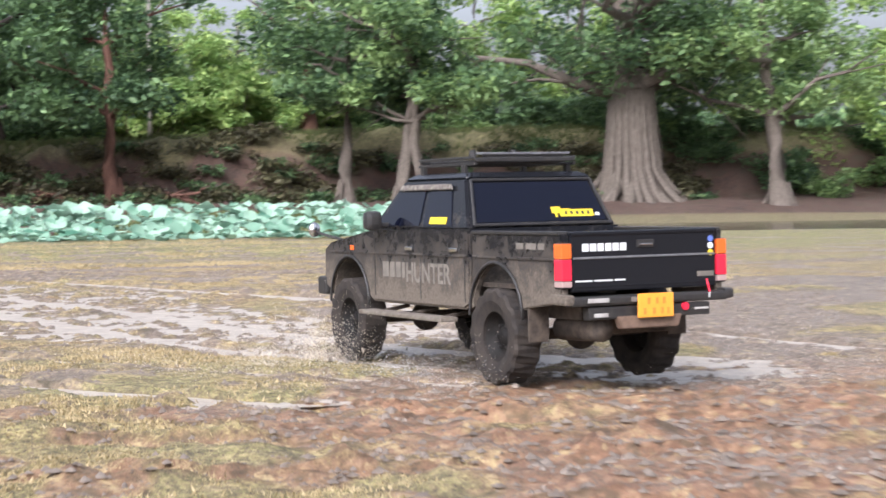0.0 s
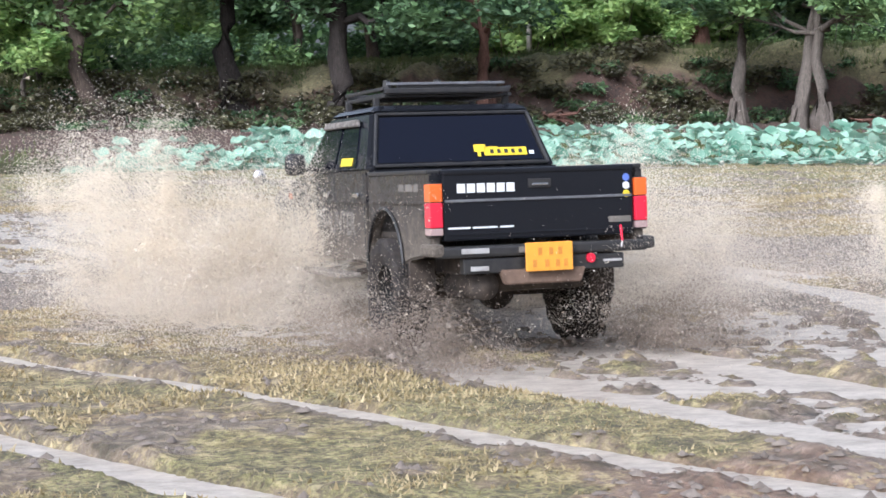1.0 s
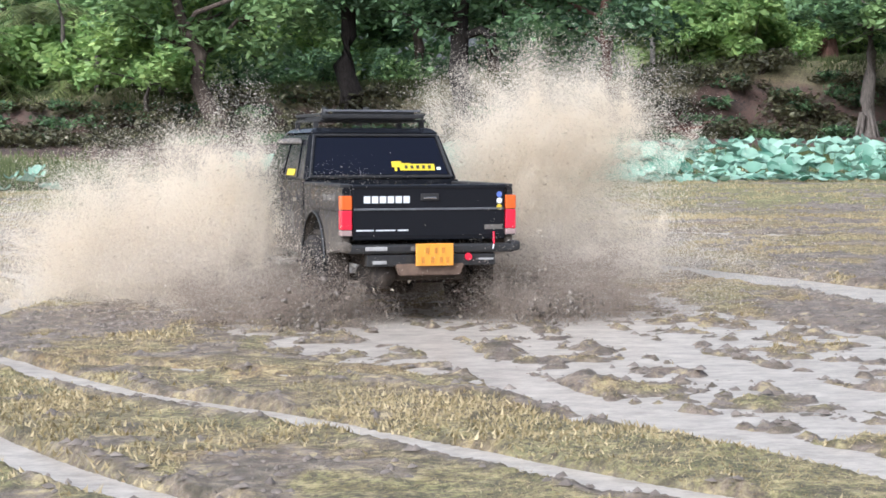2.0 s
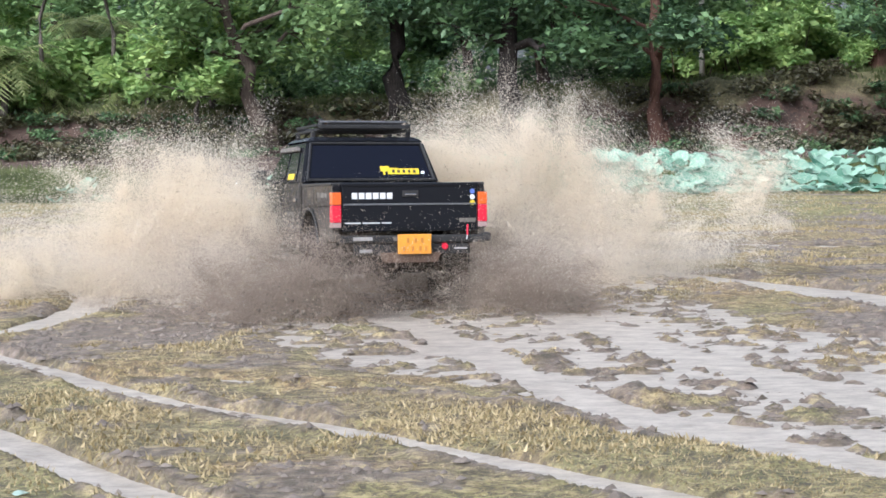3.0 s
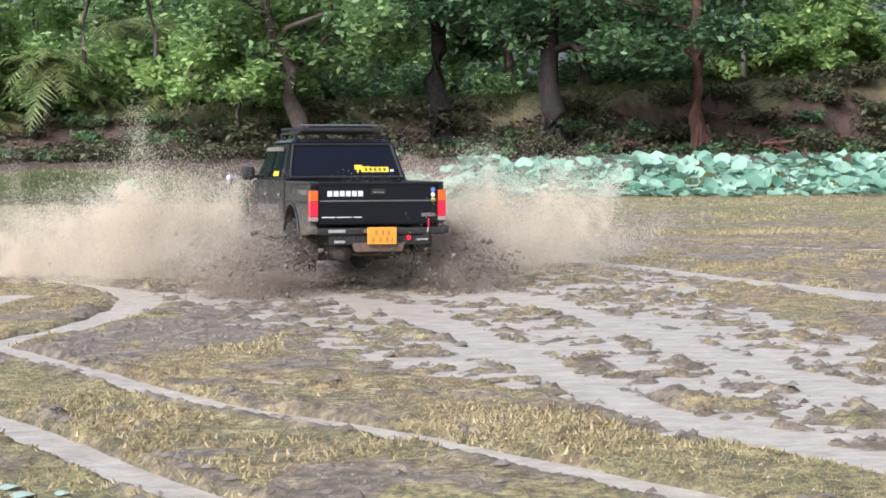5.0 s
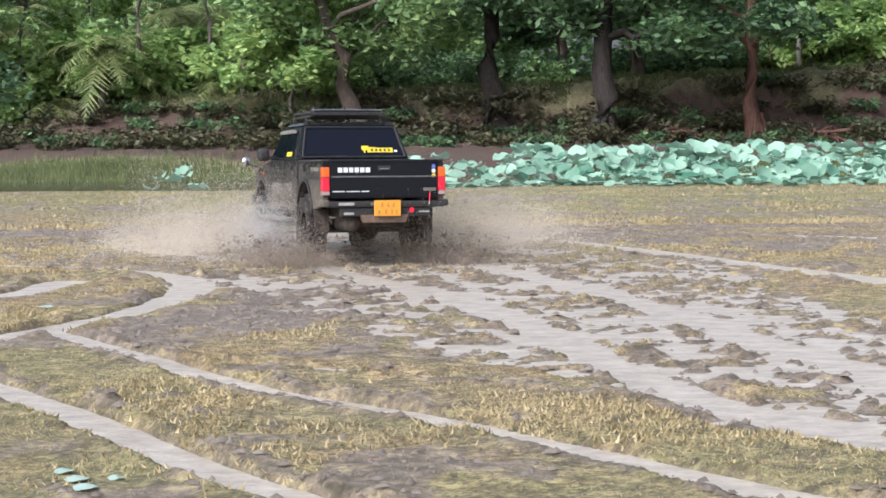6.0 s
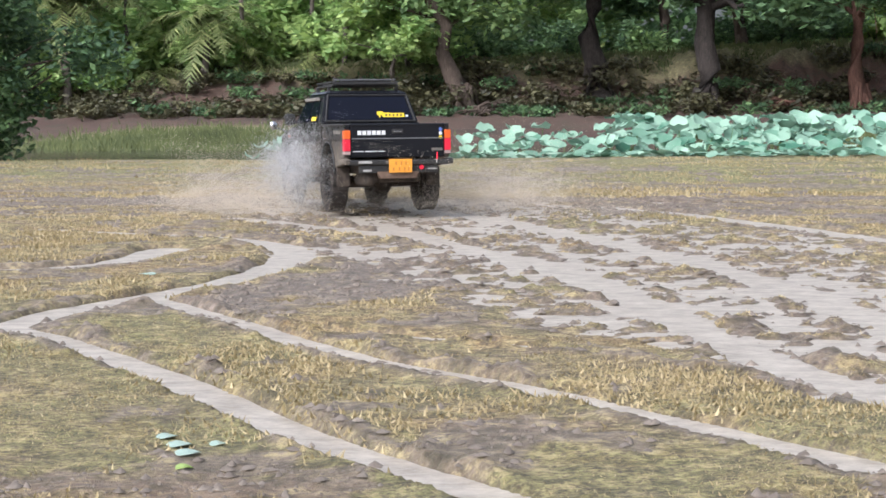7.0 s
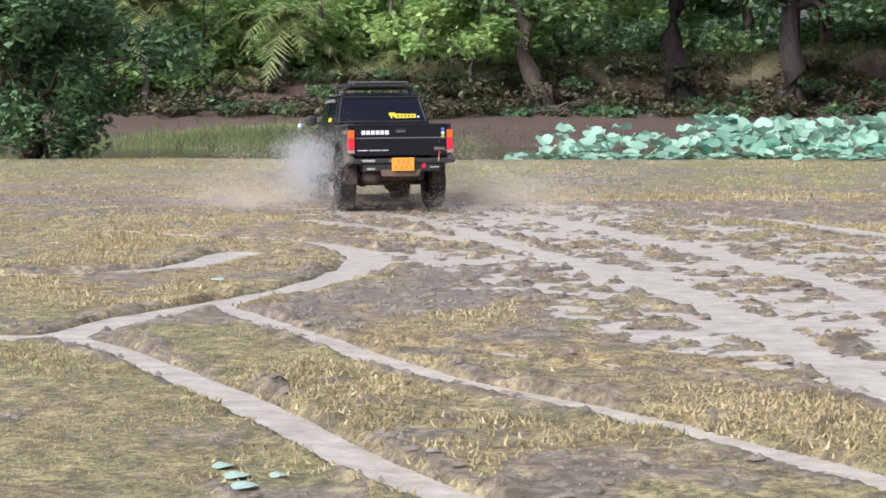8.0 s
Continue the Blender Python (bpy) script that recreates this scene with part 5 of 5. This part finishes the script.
def fine_spray(name, seed, count, spread, size, mat, strands=8, drops=0):
    """A soft cloud of tiny drops, each one facet, denser along a few strands, with coarser drops at its fringe."""
    rng = np.random.default_rng(seed)
    p = rng.normal(0, 1.0, (count, 3)) * spread
    half = count // 2
    base, tip = rng.normal(0, 0.7, (strands, 3)) * spread, rng.normal(0, 1.5, (strands, 3)) * spread
    k, u = rng.integers(0, strands, half), rng.random((half, 1))
    p[:half] = base[k] + (tip[k] - base[k]) * u + rng.normal(0, 0.22, (half, 3)) * spread * (0.4 + u)
    q = rng.normal(0, 1.25, (drops, 3)) * spread
    p = np.r_[p, q]
    n = count + drops
    s = size * (0.7 + 0.6 * rng.random(n))
    s[count:] = size * (1.2 + 2.2 * rng.random(drops) ** 4)
    v = p[:, None] + rng.normal(0, 0.55, (n, 3, 3)) * s[:, None, None]
    me = array_mesh(name, v.reshape(-1, 3), np.arange(3 * n).reshape(n, 3), [mat, M_DROPS])
    me.polygons.foreach_set("material_index", np.r_[np.zeros(count, np.int32), np.ones(drops, np.int32)])
    return me


SPRAY = [fine_spray("spray", 100 + k, 70000, np.array([0.33, 0.33, 0.34]), 0.0068, M_SPRAY, 9, 700) for k in range(5)]
FOAM = [fine_spray("foam", 110 + k, 38000, np.array([0.29, 0.28, 0.22]), 0.0068, M_FOAM, 9, 350) for k in range(4)]
CLODS = [droplets("clods", 120 + k, 420, np.array([0.26, 0.27, 0.17]), 0.009, 0.040, M_CLOD, 1.5) for k in range(4)]
MIST = [fine_spray("mist", 140 + k, 6000, np.array([0.17, 0.26, 0.20]), 0.0062, M_SMOKE) for k in range(3)]
HAZE = [fine_spray("haze", 150 + k, 15000, np.array([0.60, 0.55, 0.22]), 0.0062, M_HAZE) for k in range(3)]


def beside_truck(t, x, y, z=0.0):
    return truck_pose(*truck_at(t)) @ Vector((x, y, z))


def flight(t0, start, speed, gravity=9.81):
    """Rows of an arc that starts below the mud at t0 and ends below it again."""
    up = speed.z
    life = (up + math.sqrt(up * up + 2 * gravity * 0.5)) / gravity
    rows = []
    n = 9
    for k in range(n + 1):
        t = t0 + life * k / n
        if t < -0.001:
            continue
        dt = t - t0
        p = start + Vector((speed.x * dt, speed.y * dt, up * dt - 0.5 * gravity * dt * dt))
        rows.append((t, p))
    if not rows:
        return None
    # it waits deep in the ground before its flight and sinks deep again after it
    deep = Vector((0, 0, 1.8))
    first, last = rows[0], rows[-1]
    if first[0] > 0.2:
        rows = [(0.0, first[1] - deep), (first[0] - 0.13, first[1] - deep)] + rows
    elif first[0] > 0.04:
        rows = [(0.0, first[1] - deep)] + rows
    rows.append((last[0] + 0.13, last[1] - deep))
    rows = [r for r in rows if r[0] <= 7.93]
    return rows + [(8.0, rows[-1][1])]


FLYING = []  # (object, rows)


def throw(name, meshes, rng, t0, side, wheel_y, out, up, along, depth, label, category, group, x=0.85):
    h = radians(truck_at(max(0, t0))[3])
    right, ahead = Vector((math.cos(h), math.sin(h), 0)), Vector((-math.sin(h), math.cos(h), 0))
    v0 = Vector(truck_at(min(8.0, max(0, t0) + 0.2))[:2] + (0,)) - Vector(truck_at(max(0, t0 - 0.2))[:2] + (0,))
    along += 0.75 * v0.length / (min(8.0, max(0, t0) + 0.2) - max(0, t0 - 0.2))
    start = beside_truck(max(0, t0), side * x, wheel_y) + Vector((0, 0, -depth))
    speed = right * side * out + ahead * along + Vector((0, 0, up))
    rows = flight(t0, start, speed)
    if not rows:
        return
    ob = tagged(new(name, meshes[int(rng.integers(0, len(meshes)))]), label, category, group, "stuff")
    turn = rng.normal(0, 25)
    spin = rng.normal(0, 6)
    FLYING.append((ob, [(t, pose(p.x, p.y, p.z, 0, 0, turn + spin * t)) for t, p in rows]))


def splashes():
    rng = np.random.default_rng(321)
    # water and mud sheets thrown up by the front wheels
    for side, t0, t1 in ((-1, -0.08, 5.85), (1, -0.12, 5.85)):
        t = t0
        while t < t1:
            power = np.interp(t, [-0.1, 0.05, 0.3, 0.9, 1.6, 2.4, 2.9, 4.6, 5.2, 5.9], [0.5, 0.85, 1.0, 1.0, 1.0, 1.0, 0.98, 0.92, 0.62, 0.42])
            if side > 0:
                power *= np.interp(t, [0.1, 0.7, 1.1, 1.35, 2.1, 2.7, 5.9], [1.15, 0.9, 0.85, 1.2, 1.15, 1.0, 1.0])
            high = rng.random() ** 0.75
            up = power * (2.7 + 3.4 * high)
            out = (0.3 + (3.0 if t < 2.0 else 4.0) * rng.random() ** 1.25) * (1.15 if t < 1.2 else 1.0)
            throw("mud_splash", SPRAY, rng, t, side, 3.9 + 0.3 * rng.normal(), out, up, -0.3 + 0.6 * rng.normal(), 0.55, "burst of tan muddy water thrown up by a wheel", "splash", "mud splashes", 1.0)
            t += 0.025 / max(0.5, power) * (3.6 if side > 0 and t < 1.2 else 1.5 if t < 0.9 else 1.0)
    # brown mud and water churned up low round all four wheels
    for side, wy, t0, t1 in ((-1, 1.0, 0.35, 6.5), (1, 1.0, 0.6, 6.6), (-1, 3.7, -0.35, 5.9), (1, 3.7, 0.9, 5.9)):
        t = t0
        while t < t1:
            power = np.interp(t, [-0.4, 0.6, 1.2, 1.8, 4.8, 5.6, 6.6], [0.9, 0.75, 0.85, 1.0, 1.0, 0.75, 0.4])
            throw("mud_surge", FOAM, rng, t, side, wy - 0.2 + 0.2 * rng.normal(), 0.1 + 2.6 * rng.random() ** 1.3, power * (1.9 + 2.4 * rng.random()), -0.8 + 0.6 * rng.normal(), 0.42, "brown surge of churned mud and water at a wheel", "splash", "mud surges", 0.75)
            t += 0.048 if t > 1.3 else 0.11
    # dark clods behind all four wheels
    for side, wy, t0, t1 in ((-1, 1.0, 0.1, 6.6), (1, 1.0, 0.4, 6.8), (-1, 3.8, -0.2, 5.8), (1, 3.8, 1.1, 5.8)):
        t = t0
        while t < t1:
            power = np.interp(t, [0, 0.6, 1.5, 3.2, 4.7, 5.6, 6.8], [0.5, 0.6, 0.8, 1.0, 1.0, 0.8, 0.25])
            throw("mud_clods", CLODS, rng, t, side, wy + 0.15 * rng.normal(), 0.3 + 1.5 * rng.random(), power * (2.2 + 1.6 * rng.random()), -1.2 + 0.7 * rng.normal(), 0.25, "dark wet mud clods flung from a wheel", "mud", "flung mud clods", 0.7)
            t += 0.17 if t < 1.2 else 0.10
    # fine drift that hangs low round the truck and trails after it
    for k in range(22):
        s = -1 if k % 2 else 1
        off = (s * (0.6 + 2.0 * rng.random()), -0.4 + 4.2 * rng.random(), 0.18 + 0.35 * rng.random())
        ob = tagged(new("spray_haze", HAZE[k % 3]), "thin tan haze of fine spray over the mud", "spray", "spray haze", "stuff")
        rows = []
        for t in np.arange(0, 8.01, 0.5):
            lift = np.interp(t, [0, 0.8, 1.5, 5.5, 6.5, 8], [-0.9, 0.0, 0.2, 0.15, -0.15, -0.3])
            p = beside_truck(t, off[0] + 0.25 * math.sin(2.1 * t + k), off[1] + 0.3 * math.sin(1.3 * t + 2 * k), off[2] + lift)
            rows.append((float(t), pose(p.x, p.y, p.z, 0, 0, 30 * t + 50 * k)))
        FLYING.append((ob, rows))
    # grey smoke beside the truck near the end
    for k in range(16):
        ob = tagged(new("smoke_puff", MIST[k % 3]), "pale grey smoke puff drifting beside the truck", "smoke", "smoke puffs", "stuff")
        rows = []
        for t in np.arange(0, 8.01, 0.5):
            rise = np.interp(t, [0, 5.6, 6.3, 8.0], [-1.1, -1.1, 0.0, 0.0])
            p = beside_truck(t, -1.02 - 0.22 * rng.random(), 0.7 + 2.6 * (k / 16) + 0.2 * math.sin(2 * t + k), 0.35 + 0.6 * ((k * 7) % 16) / 16 + rise + 0.1 * math.sin(1.7 * t + k))
            rows.append((float(t), pose(p.x, p.y, p.z, 0, 0, 25 * t + 40 * k)))
        FLYING.append((ob, rows))


splashes()


def motions():
    walk(truck, [(r[0], truck_pose(*r[1:])) for r in TRUCK_ROWS])
    for w in truck_wheels:
        at0 = w.location.copy()
        walk(w, [(k / 10, pose(at0.x, at0.y, at0.z, -62 * k)) for k in range(81)])
    for ob, rows in FLYING:
        walk(ob, rows)


motions()
